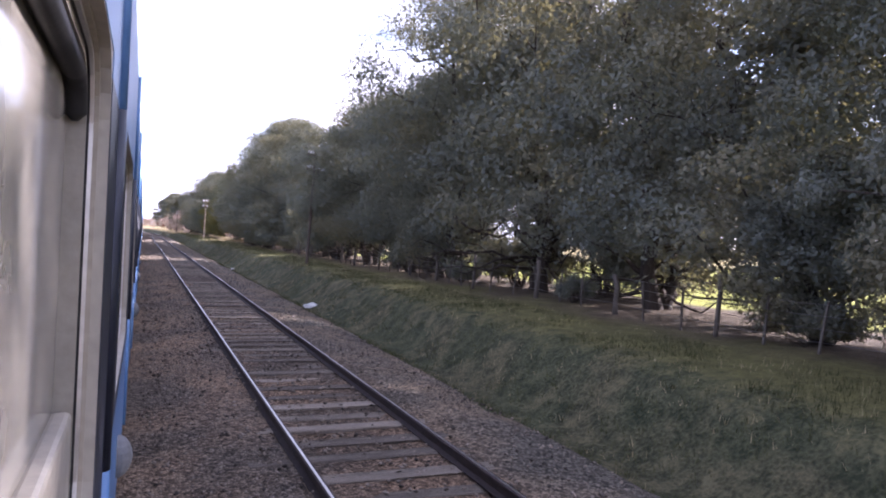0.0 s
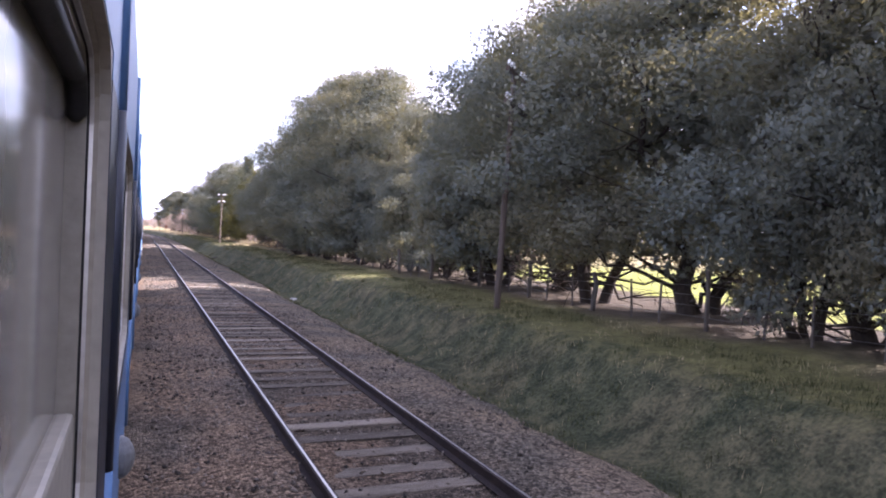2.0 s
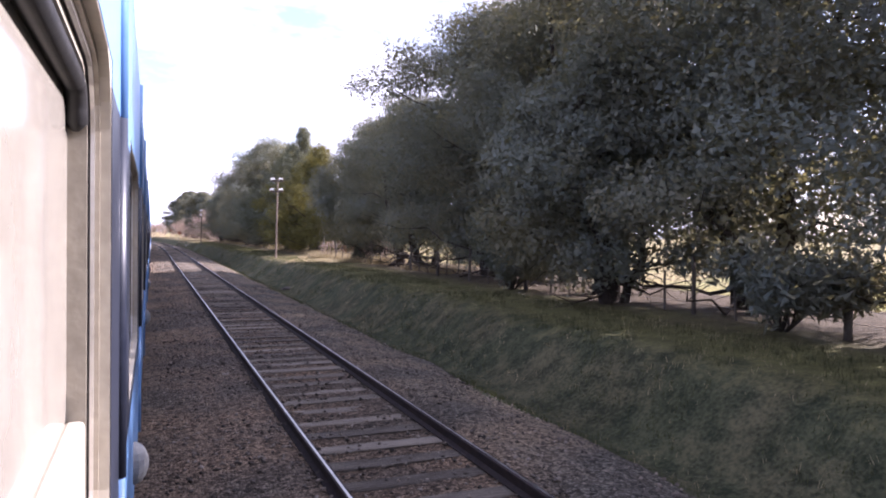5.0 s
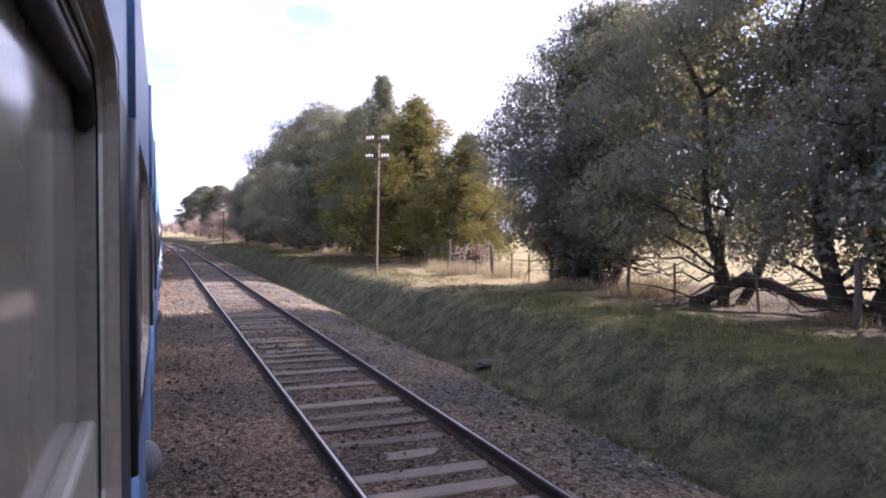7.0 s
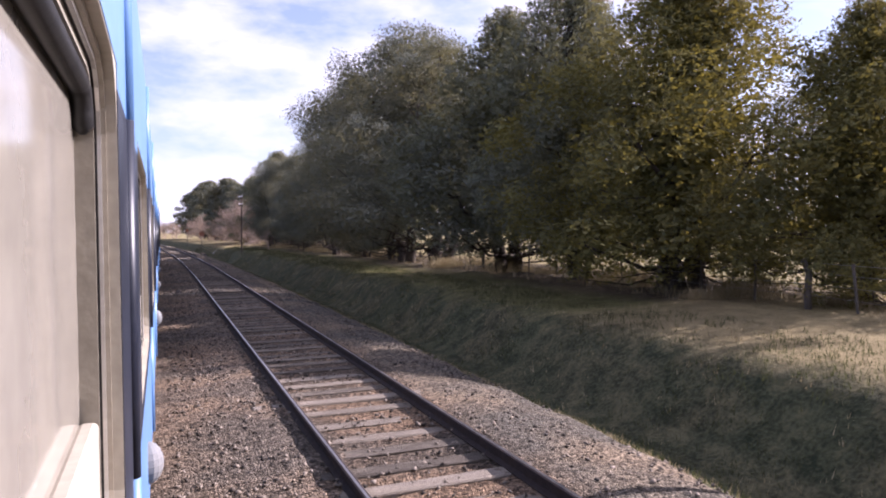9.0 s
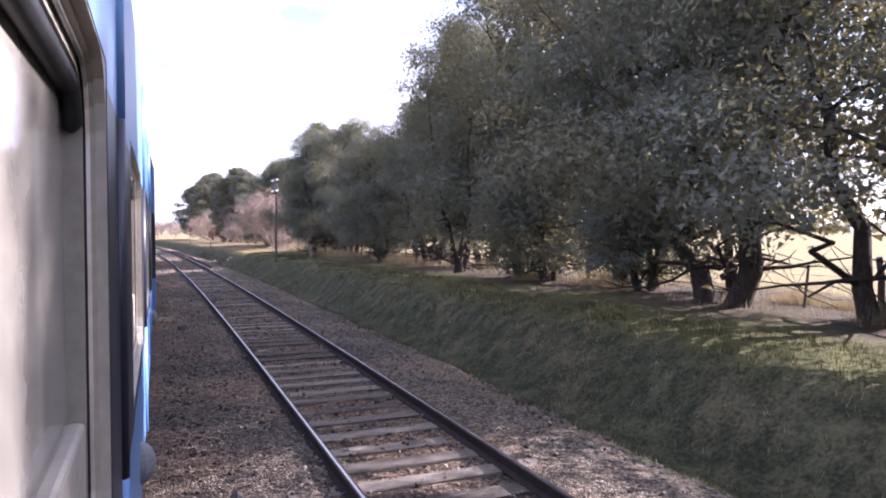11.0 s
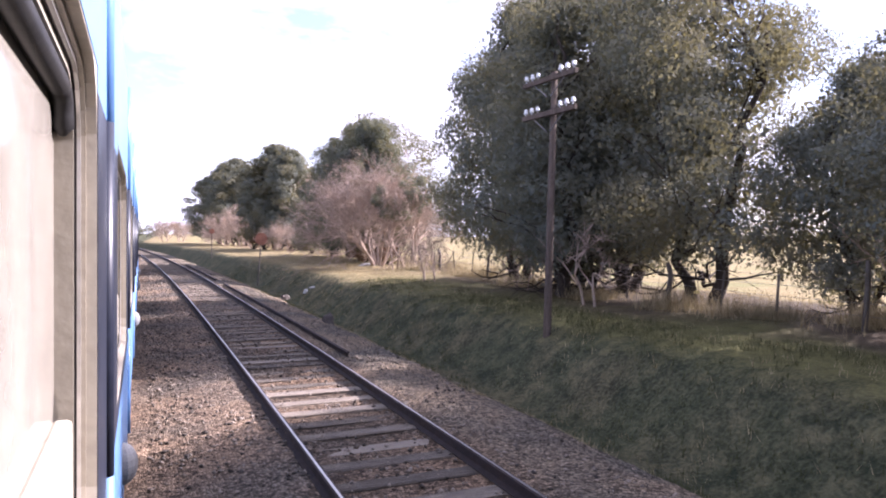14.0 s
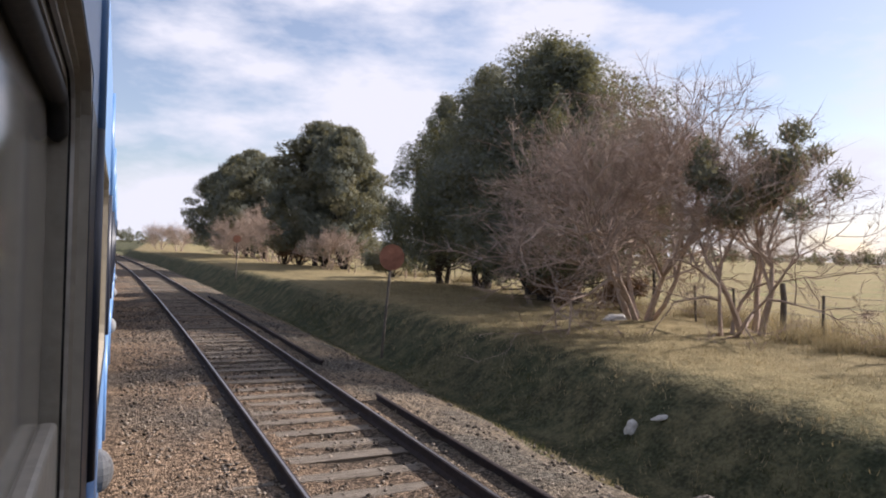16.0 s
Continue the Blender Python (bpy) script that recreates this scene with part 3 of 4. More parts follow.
# full height, crown radius, tree
TREES = {
    "broad": (11.0, 4.6, build_tree(11, 11.0, 4.6, 0.85, 2, label="tall dark-green wattle tree with a broad dense crown")),
    "spread": (11.0, 4.6, build_tree(23, 11.0, 4.6, 0.9, 3, clumps=58, label="tall dark-green wattle tree with a lumpy spreading crown")),
    "round": (9.5, 4.4, build_tree(12, 9.5, 4.4, 0.8, 3, label="many-stemmed dark-green wattle tree with a rounded crown")),
    "open": (10.5, 4.5, build_tree(13, 10.5, 4.5, 1.15, 2, clumps=46, core=0.75, label="dark-green wattle tree with bare forked limbs below its crown")),
    "fork": (10.0, 4.8, build_tree(21, 10.0, 4.8, 1.0, 3, clumps=46, core=0.75, label="wide dark-green wattle tree with forked low trunks")),
    "thin": (10.0, 4.4, build_tree(22, 10.0, 4.4, 1.4, 3, clumps=46, leaves=30000, core=0.55, label="thin-crowned wattle tree with daylight showing through its leaves")),
    "low": (8.0, 4.0, build_tree(14, 8.0, 4.0, 0.5, 3, clumps=46, leaves=21000, size=0.125, label="bushy dark-green wattle tree with foliage nearly to the ground")),
    "tall": (13.5, 4.2, build_tree(15, 13.5, 4.2, 1.8, 1, cone=True, clumps=80, plump=1.3, leaf=M_LEAF2, label="tall dark cypress-like tree with a tapering crown")),
    "far": (11.5, 4.4, build_tree(18, 11.5, 4.4, 0.8, 2, clumps=80, size=0.24, leaves=17000, label="distant dark-green wattle tree with a rounded crown")),
    "golden": (11.0, 4.2, build_tree(17, 11.0, 4.2, 0.9, 2, cone=True, clumps=84, leaf=M_LEAF3, plump=1.1, flat=0.75, label="yellow-green conical conifer with spreading low limbs")),
    "cypress": (11.0, 3.9, build_tree(16, 11.0, 3.9, 1.35, 3, cone=True, clumps=96, leaf=M_LEAF2, plump=1.0, flat=0.8, label="dark-green conical conifer with upright branch tips")),
}


def plant(kind, x, y, height, turn, radius):
    full, crown, src = TREES[kind]
    ob = copy_thing(src, pose(x, y, ground_height(x, y) - 0.05, 0, 0, turn))
    ob.scale = (radius / crown, radius / crown, height / full)
    return ob


# kind, x, y, height, turn, crown radius
BELT = [
    # the tree at y -6 stays out of view and is there to cast shade
    ("broad", 13.2, -6, 12.5, 200, 5.75), ("open", 13.6, 2.5, 13, 300, 5.57), ("tall", 15.2, 8.5, 11.6, 20, 3.97), ("spread", 15, 12.6, 11.4, 140, 5.01), ("broad", 14.5, 16.6, 12.6, 15, 4.74),
    ("low", 17, 19.5, 6, 15, 2.7), ("low", 12.7, 6.4, 6.4, 80, 2.72), ("spread", 15.6, 5.2, 13.5, 200, 5.65), ("low", 13.2, 34.4, 6.4, 160, 2.56), ("low", 13.2, 30.2, 6.2, 250, 2.63),
    ("open", 13.8, 22.7, 15.3, 250, 5.93), ("low", 16.2, 21.6, 6.2, 250, 2.94), ("thin", 16.8, 27.5, 13.5, 100, 5.94), ("open", 13.8, 29, 15.0, 190, 5.1), ("broad", 13.8, 33.2, 10.2, 330, 4.06),
    ("round", 14.2, 38.6, 10.2, 60, 5.71), ("fork", 13.4, 42.4, 10, 180, 5.11), ("round", 14.6, 46.4, 10.5, 290, 4.86), ("low", 13.2, 48.6, 9, 45, 4.03), ("round", 13.4, 50.6, 8.2, 120, 3.86),
    ("low", 13, 57.6, 6, 220, 2.6), ("round", 14.2, 61.4, 9.1, 20, 3.07), ("spread", 13.8, 66.6, 12.2, 150, 5.69), ("low", 12.2, 64.6, 6.6, 15, 2.97), ("broad", 13.8, 72.6, 13.2, 265, 5.8),
    ("spread", 13.6, 78.5, 13.6, 35, 4.69), ("low", 11.8, 75.5, 7.4, 75, 3.7), ("broad", 13.2, 86, 11.3, 210, 5.35), ("spread", 15, 83, 12.7, 95, 5.27), ("broad", 13.2, 93.4, 8.8, 330, 3.82),
    ("fork", 13.2, 97, 9.2, 65, 4.05), ("round", 13.1, 102.0, 8.9, 70, 4.1), ("open", 13.3, 102.4, 8.5, 200, 3.6), ("low", 13.6, 104.0, 4.6, 100, 2.1), ("golden", 15.8, 119, 7.4, 40, 3.81), ("golden", 14.4, 123.6, 10.1, 310, 5.74),
    ("cypress", 13.8, 128.5, 12.2, 80, 4.1), ("cypress", 13.6, 133.5, 10.9, 200, 5.67), ("thin", 13.2, 140.4, 11.3, 10, 5.35), ("open", 12.8, 144.4, 12.8, 100, 5.99), ("thin", 13.8, 149.5, 12.2, 235, 4.56),
    ("thin", 15.6, 146.5, 12.6, 20, 4.0), ("low", 13, 147.6, 5.2, 20, 2.34), ("low", 12.8, 152.6, 5.9, 110, 2.9), ("broad", 13.2, 155, 12.5, 300, 4.61), ("spread", 12.2, 159.2, 10.8, 40, 3.17),
    ("broad", 15, 162.3, 11.6, 160, 3.9), ("thin", 13.8, 166.4, 8.5, 300, 5.18), ("open", 12, 169.9, 7.4, 280, 3.43), ("open", 15, 170.8, 9.4, 20, 4.04), ("round", 13.4, 174.2, 7, 130, 3.54),
    ("low", 14.8, 178.2, 5.8, 50, 2.32), ("open", 13.6, 182.0, 10.1, 110, 3.9), ("broad", 11.4, 185.5, 9.6, 70, 3.92), ("round", 13.9, 186, 9.8, 320, 4.18), ("low", 13.1, 191.6, 11.0, 60, 3.4),
    ("low", 13.6, 187.6, 5.6, 60, 2.52), ("cypress", 13.4, 212.4, 9.2, 30, 3.74), ("round", 13.8, 215.2, 10.1, 150, 5.74), ("cypress", 12.6, 213, 9.6, 70, 3.35), ("cypress", 13.6, 220.4, 10.4, 260, 4.65),
    ("cypress", 13.2, 224.4, 9.8, 90, 3.54), ("far", 13, 244, 10.8, 45, 3.3), ("far", 12.2, 249, 11.8, 205, 5.04), ("far", 11.8, 279, 12.2, 110, 4.68), ("far", 11.2, 286, 13.9, 15, 4.9),
    ("far", 10.4, 294, 14, 275, 5.22), ("far", 9.6, 303, 13, 75, 4.97),
    # the broad tree at y 90 is hidden, added to keep sun off the coach window
    ("low", 14.2, 87.2, 4.6, 30, 2.8), ("broad", 16.8, 90, 13, 120, 3.7), ("low", 13.4, 10.4, 4.2, 80, 2.2),
]
for kind, x, y, height, turn, wide in BELT:
    plant(kind, x, y, height, turn, wide)

for full, crown, ob in TREES.values():
    for child in list(ob.children):
        bpy.data.objects.remove(child)
    bpy.data.objects.remove(ob)

# ---- train on the near track ----
BAY = SPEED * 0.5 / 2  # window spacing along the coach sides
COACH = 8 * BAY
WIN_Z0, WIN_Z1 = EYE - 0.64, EYE + 0.33
PILLAR = 1.25
PANE_W = BAY - PILLAR
FIRST_END = 1.5 - BAY * 9 + PILLAR / 2  # middle of a pillar
SKIN = 1.528


def rounded(w, h, r, n=6):
    """Outline of a rounded rectangle about the origin, as (along, up)."""
    out = []
    for cx, cy, a0 in ((w / 2 - r, h / 2 - r, 0), (-w / 2 + r, h / 2 - r, 90), (-w / 2 + r, -h / 2 + r, 180), (w / 2 - r, -h / 2 + r, 270)):
        for i in range(n + 1):
            a = radians(a0 + 90 * i / n)
            out.append((cx + r * math.cos(a), cy + r * math.sin(a)))
    return out


def ring(bm, outer, inner, x0, x1, yc, zc):
    """A frame between two outlines, from depth x0 (out) to x1 (in)."""
    n = len(outer)
    rows = []
    for pts, x in ((outer, x0), (inner, x0), (inner, x1), (outer, x1)):
        rows.append([bm.verts.new((x, yc + a, zc + b)) for a, b in pts])
    for k in range(4):
        p, q = rows[k], rows[(k + 1) % 4]
        for i in range(n):
            j = (i + 1) % n
            bm.faces.new((p[i], p[j], q[j], q[i]))


def opening(inset, top, bottom, r, n=4):
    """Outline of a rounded window opening, as (along, height above the eye line)."""
    h, mid = top - bottom, (top + bottom) / 2
    return [(a, c + mid) for a, c in rounded(PANE_W - 2 * inset, h, r, n)]


def coach_window(parent, yc, side):
    """One coach window: lip, surround, bright trim, gasket, deep sash with a black roll for the shade along its head,
    dusty pane, sill.
    """
    win = empty("window")
    win.parent = parent

    def layer(name, out, inn, d0, d1, mat, label=""):
        bm = bmesh.new()
        ring(bm, out, inn, side * (SKIN - d0), side * (SKIN - d1), yc, EYE)
        part(name, bm, mat, win, label)

    plate = opening(-0.03, 0.36, -0.67, 0.012)
    lip, inner = opening(0.004, 0.326, -0.636, 0.13), opening(0.008, 0.315, -0.628, 0.125)
    trim, gasket = opening(0.011, 0.306, -0.622, 0.12), opening(0.009, 0.309, -0.624, 0.12)
    head = opening(0.016, 0.292, -0.612, 0.11)
    layer("lip", plate, lip, 0.002, 0.021, M_SILL, "pale grey outer lip")
    layer("surround", plate, inner, 0.021, 0.030, M_JAMB)
    layer("trim", plate, trim, 0.030, 0.037, M_ALU, "bright metal trim strip")
    layer("gasket", plate, gasket, 0.037, 0.042, M_RUBBER, "black rubber gasket")
    layer("sash", plate, head, 0.042, 0.080, M_SASH, "grey-beige window sash")
    # black roll puts in the shade under the sash head, round both top corners
    half = PANE_W / 2 - 0.030
    arc = [(-half, 0.185), (-half, 0.20)] + [(-half + 0.07 * (1 - math.cos(radians(q))), 0.20 + 0.07 * math.sin(radians(q))) for q in (22, 45, 68, 90)]
    arc += [(-a, c) for a, c in arc[::-1]]
    v, f = tube([(side * (SKIN - 0.060), yc + a, EYE + c) for a, c in arc], [0.006] + [0.021] * (len(arc) - 2) + [0.006], 10)
    raw("seal", v, f, M_RUBBER, win, "black roll standing in for shade round the head of the window", smooth=True)
    bm = bmesh.new()
    glass = opening(0.016, 0.292, -0.40, 0.09)
    bm.faces.new([bm.verts.new((side * (SKIN - 0.076), yc + a, EYE + c)) for a, c in (glass if side > 0 else glass[::-1])])
    part("pane", bm, M_GLASS, win, "dusty window glass")
    bm = bmesh.new()
    lo, hi = sorted((side * (SKIN - 0.080), side * (SKIN - 0.043)))
    box(bm, lo, hi, yc - PANE_W / 2 + 0.02, yc + PANE_W / 2 - 0.018, EYE - 0.60, EYE - 0.362, 0.010)
    part("sill", bm, M_SILL, win, "pale worn window sill")


def build_coach():
    root = empty("coach")
    half = COACH / 2 - 0.20
    for side in (1, -1):
        lo, hi = sorted((side * 1.42, side * SKIN))
        bm = bmesh.new()
        box(bm, lo, hi, -half, half, 1.02, EYE - 0.70)
        part("lower_panel", bm, M_BLUE, root, "light blue side panel below the windows")
        bm = bmesh.new()
        box(bm, lo, hi, -half, half, EYE - 0.70, WIN_Z0)
        part("waist_band", bm, M_NAVY, root, "dark blue band below the windows")
        for i in range(9):
            y0 = -COACH / 2 + BAY * i - PILLAR / 2
            y0, y1 = max(-half, y0), min(half, y0 + PILLAR)
            bm = bmesh.new()
            box(bm, lo, hi, y0, y1, WIN_Z0, EYE + 0.278)
            part("pillar", bm, M_NAVY, root, "dark blue pillar between windows")
            bm = bmesh.new()
            box(bm, lo, hi, y0, y1, EYE + 0.278, WIN_Z1)
            part("pillar_head", bm, M_BLUE, root)
            if 0 < i < 8:  # half-round moulding down each pillar, painted in the same bands
                yp = -COACH / 2 + BAY * i - PILLAR / 2 + 0.40
                for z0, z1, mat in ((1.02, EYE - 0.615, M_BLUE), (EYE - 0.615, EYE + 0.278, M_NAVY), (EYE + 0.278, 3.25, M_BLUE)):
                    v, f = tube([(side * (SKIN - 0.004), yp, z0), (side * (SKIN - 0.004), yp, z1)], [0.021, 0.021], 16)
                    raw("moulding", v, f, mat, root, smooth=True)
        bm = bmesh.new()
        box(bm, lo, hi, -half, half, WIN_Z1, 3.25)
        part("upper_panel", bm, M_BLUE, root, "light blue side panel above the windows")
        for i in range(8):
            coach_window(root, -COACH / 2 + BAY * i + BAY / 2, side)
        for i in range(1, 8, 2):
            bm = bmesh.new()
            bmesh.ops.create_uvsphere(bm, u_segments=16, v_segments=10, radius=0.085)
            for q in bm.verts:
                q.co = Vector((side * SKIN + q.co.x * 0.8, -COACH / 2 + BAY * i - PILLAR / 2 + 2.0 + q.co.y, 1.24 + q.co.z * 1.15))
            part("marker_lamp", bm, M_ROOF, root, "grey rounded lamp housing")
    # roof
    verts, faces = [], []
    prof = [(SKIN * math.cos(radians(a)), 3.25 + 0.62 * math.sin(radians(a)) ** 0.8) for a in range(0, 181, 15)]
    for y in (-half, half):
        verts += [(a, y, b) for a, b in prof]
    n = len(prof)
    faces = [(i, i + 1, i + 1 + n, i + n) for i in range(n - 1)] + [tuple(range(n - 1, -1, -1)), tuple(range(n, 2 * n))]
    raw("roof", verts, faces, M_ROOF, root)
    bm = bmesh.new()
    box(bm, -1.42, 1.42, -half, -half + 0.08, 1.02, 3.25)
    box(bm, -1.42, 1.42, half - 0.08, half, 1.02, 3.25)
    part("end_wall", bm, M_NAVY, root)
    bm = bmesh.new()
    box(bm, -1.42, 1.42, -half + 0.08, half - 0.08, 1.02, 1.12)
    box(bm, -1.2, 1.2, -half + 0.3, half - 0.3, 0.82, 1.02)
    part("underframe", bm, M_UNDER, root)
    bm = bmesh.new()
    box(bm, -0.5, 0.5, -half - 0.20, -half, 1.1, 3.1)
    part("gangway_bellows", bm, M_RUBBER, root)
    for yb in (-half + 3.6, half - 3.6):
        bm = bmesh.new()
        box(bm, -1.05, 1.05, yb - 1.5, yb + 1.5, 0.42, 0.74, 0.04)
        bogie = part("bogie", bm, M_UNDER, root)
        for dy in (-1.2, 1.2):
            for sx in (-GAUGE / 2, GAUGE / 2):
                bm = bmesh.new()
                bmesh.ops.create_cone(bm, cap_ends=True, segments=24, radius1=0.46, radius2=0.44, depth=0.13,
                                      matrix=Matrix.Translation((sx, yb + dy, 0.46)) @ Matrix.Rotation(radians(90), 4, "Y"))
                part("wheel", bm, M_RAIL, bogie)
    return tagged(root, "blue passenger coach with dark window band on the near track", "railway coach", "coaches of the train")


coach_master = build_coach()


def coach_pose(yc):
    th = heading(yc)
    ease = -BEND * COACH * COACH / 24 if yc > BEND_FROM - COACH / 2 else 0.0
    return Matrix.Translation((bend(yc) - 1.608 + ease, yc, 0)) @ Matrix.Rotation(-math.atan(th), 4, "Z")


COACHES = 10
for i in range(COACHES):
    yc = FIRST_END + COACH * (i + 0.5)
    if i == 0:
        coach_master.matrix_basis = coach_pose(yc)
    else:
        copy_thing(coach_master, coach_pose(yc))
TRAIN_END = FIRST_END + COACH * COACHES

# tracks
near_track = tagged(empty("railway_track"), "near railway track with rails on timber sleepers under the train", "railway track")
rail("rail", -1.57 - GAUGE / 2, -40, 340, near_track)
rail("rail", -1.57 + GAUGE / 2, -40, 340, near_track)
far_track = tagged(empty("railway_track"), "empty railway track with worn rails on weathered timber sleepers", "railway track")
rail("rail", LEFT_RAIL, -40, 340, far_track)
rail("rail", LEFT_RAIL + GAUGE, -40, 340, far_track)


def sleeper_mesh(seed):
    rng = random.Random(seed)
    bm = bmesh.new()
    box(bm, -1.33, 1.33, -0.12, 0.12, -0.30, -0.148, 0.008)
    for v in bm.verts:
        v.co.z += rng.uniform(-0.012, 0.008)
        v.co.y += rng.uniform(-0.018, 0.018)
    me = bpy.data.meshes.new("sleeper")
    bm.to_mesh(me)
    bm.free()
    me.materials.append(M_SLEEPER)
    return me


sleeper_meshes = [sleeper_mesh(s) for s in range(5)]
rng = random.Random(5)
STEP = 0.60
loose_v, loose_f = [], []
for i in range(560):
    y = 3.2 + STEP * i
    yaw = rng.uniform(-0.02, 0.02) + heading(y)
    m = Matrix.Translation((bend(y) + LEFT_RAIL + GAUGE / 2 + rng.uniform(-0.05, 0.05), y + rng.uniform(-0.03, 0.03), rng.uniform(-0.022, 0.008))) @ Matrix.Rotation(-yaw, 4, "Z")
    if i < 300:
        ob = new("sleeper", sleeper_meshes[i % 5])
        ob.parent, ob.matrix_basis = far_track, m
    else:
        o = len(loose_v)
        me = sleeper_meshes[i % 5]
        loose_v += [m @ v.co for v in me.vertices]
        loose_f += [tuple(a + o for a in p.vertices) for p in me.polygons]
tagged(raw("sleeper_run", loose_v, loose_f, M_SLEEPER, far_track), kind="stuff")
pieces = []
for i in range(560):
    y = -38 + 0.64 * i
    me = sleeper_meshes[i % 5]
    m = Matrix.Translation((bend(y) - 1.57, y, 0.0))
    pieces.append(([m @ v.co for v in me.vertices], [tuple(p.vertices) for p in me.polygons]))
v, f = join(pieces)
tagged(raw("sleeper_run", v, f, M_SLEEPER, near_track), kind="stuff")

# spare rails left lying outside the far track
for a, b in ((180.6, 201.5), (204.8, 223.0)):
    tagged(rail("spare_rail", 3.80, a, b, None, 0.02, False), "spare rusty rail lying on the ballast beside the track", "rail", "spare rails")

# ---- telegraph poles ----
def build_pole(height=6.3):
    root = empty("telegraph_pole")
    v, f = tube([(0, 0, -0.4), (0, 0, 0.0), (0.02, 0, height * 0.5), (0.05, 0, height)], [0.095, 0.09, 0.078, 0.065], 12)
    raw("pole", v, f, M_POLE, root, smooth=True)
    for k, z in enumerate((height - 0.18, height - 1.0)):
        bm = bmesh.new()
        box(bm, -0.95, 0.95, -0.16, -0.07, z - 0.06, z + 0.06, 0.008)
        arm = part("crossarm", bm, M_POLE, root)
        for x in (-0.85, -0.62, -0.4, 0.42, 0.64, 0.86):
            vv, ff = join([tube([(x, -0.115, z + 0.06), (x, -0.115, z + 0.13)], [0.012, 0.012], 6),
                           tube([(x, -0.115, z + 0.12), (x, -0.115, z + 0.15), (x, -0.115, z + 0.17), (x, -0.115, z + 0.21), (x, -0.115, z + 0.235)], [0.05, 0.052, 0.034, 0.045, 0.02], 10)])
            raw("insulator", vv, ff, M_GLAZED, arm, smooth=True)
        for s in (-1, 1):
            vv, ff = tube([(s * 0.55, -0.115, z - 0.05), (s * 0.06, -0.1, z - 0.42)], [0.014, 0.014], 5)
            raw("brace", vv, ff, M_WIRE, root)
    return tagged(root, "weathered timber telegraph pole with two crossarms and pale insulators", "telegraph pole", "telegraph poles")


pole_master = build_pole()
POLES = [(8.9, 40.6), (8.6, 112.5), (7.5, 180.0)]
for i, (x, y) in enumerate(POLES):
    m = Matrix.Translation((x, y, ground_height(x, y))) @ Matrix.Rotation(radians((1.6, 0.8, 0.8)[i]), 4, "Y") @ Matrix.Rotation(radians((45, -42, -85)[i]), 4, "Z") @ Matrix.Diagonal(((1, 0.58, 1)[i], 1, (1.036, 0.917, 0.869)[i], 1))
    if i == 0:
        pole_master.matrix_basis = m
    else:
        copy_thing(pole_master, m)

# ---- fence between verge and pasture ----
def build_post(seed, height):
    rng2 = random.Random(seed)
    root = empty("fence_post")
    r = rng2.uniform(0.05, 0.075)
    v, f = tube([(0, 0, -0.3), (0, 0, 0.3), (rng2.uniform(-0.03, 0.03), rng2.uniform(-0.03, 0.03), height * 0.7), (rng2.uniform(-0.06, 0.06), rng2.uniform(-0.05, 0.05), height)],
                [r * 1.1, r * 1.05, r, r * 0.9], 8)
    raw("post", v, f, M_POST, root, smooth=True)
    return tagged(root, "grey weathered timber fence post with wire strands", "fence post", "posts of the pasture fence")


FENCE = [(11.85 + 0.25 * math.sin(1.7 * i), -16.7 + 4.05 * i) for i in range(28)] + [(12.1, 99.6), (12.4, 104.2), (12.2, 108.4), (12.4, 113.6), (13.2, 118.5), (13.6, 124), (13.8, 130), (13.6, 136),
         (13.8, 141), (13.6, 146), (13.4, 151), (13.2, 156.5), (13.0, 161.8), (12.9, 166.5), (12.6, 171.0), (12.6, 176.5), (12.4, 182), (12.8, 188), (12.6, 193.6), (12.6, 199.0), (12.9, 202.8), (13.4, 208), (15.4, 216), (16, 226), (15.6, 236), (14.4, 250), (12.8, 265), (11, 280)]
FENCE_Z = [ground_height(x, y) for x, y in FENCE]
post_masters = [build_post(i, h) for i, h in enumerate((1.25, 1.4, 1.1))]
for i, ((x, y), z) in enumerate(zip(FENCE, FENCE_Z)):
    m = Matrix.Translation((x, y, z)) @ Matrix.Rotation(radians(rng.uniform(-4, 4)), 4, "X") @ Matrix.Rotation(radians(rng.uniform(-4, 4)), 4, "Y")
    if i < 3:
        post_masters[i].matrix_basis = m
    else:
        copy_thing(post_masters[i % 3], m)
# thin droppers between the posts
dropper_master = None
for i in range(len(FENCE) - 1):
    (xa, ya), (xb, yb) = FENCE[i], FENCE[i + 1]
    for k in (1, 2):
        s = k / 3 + rng.uniform(-0.06, 0.06)
        x, y = xa + (xb - xa) * s, ya + (yb - ya) * s
        m = Matrix.Translation((x, y, ground_height(x, y))) @ Matrix.Rotation(radians(rng.uniform(-7, 7)), 4, "Y") @ Matrix.Rotation(radians(rng.uniform(-5, 5)), 4, "X")
        if dropper_master is None:
            bm = bmesh.new()
            box(bm, -0.02, 0.02, -0.025, 0.025, 0.02, 1.02, 0.004)
            dropper_master = tagged(part("fence_dropper", bm, M_POST), "thin grey wooden dropper of the wire fence", "fence post", "droppers of the pasture fence")
            dropper_master.matrix_basis = m
        else:
            copy_thing(dropper_master, m)
wires = tagged(empty("fence_wires"), "sagging galvanised wire strands of the pasture fence", "fence wire")
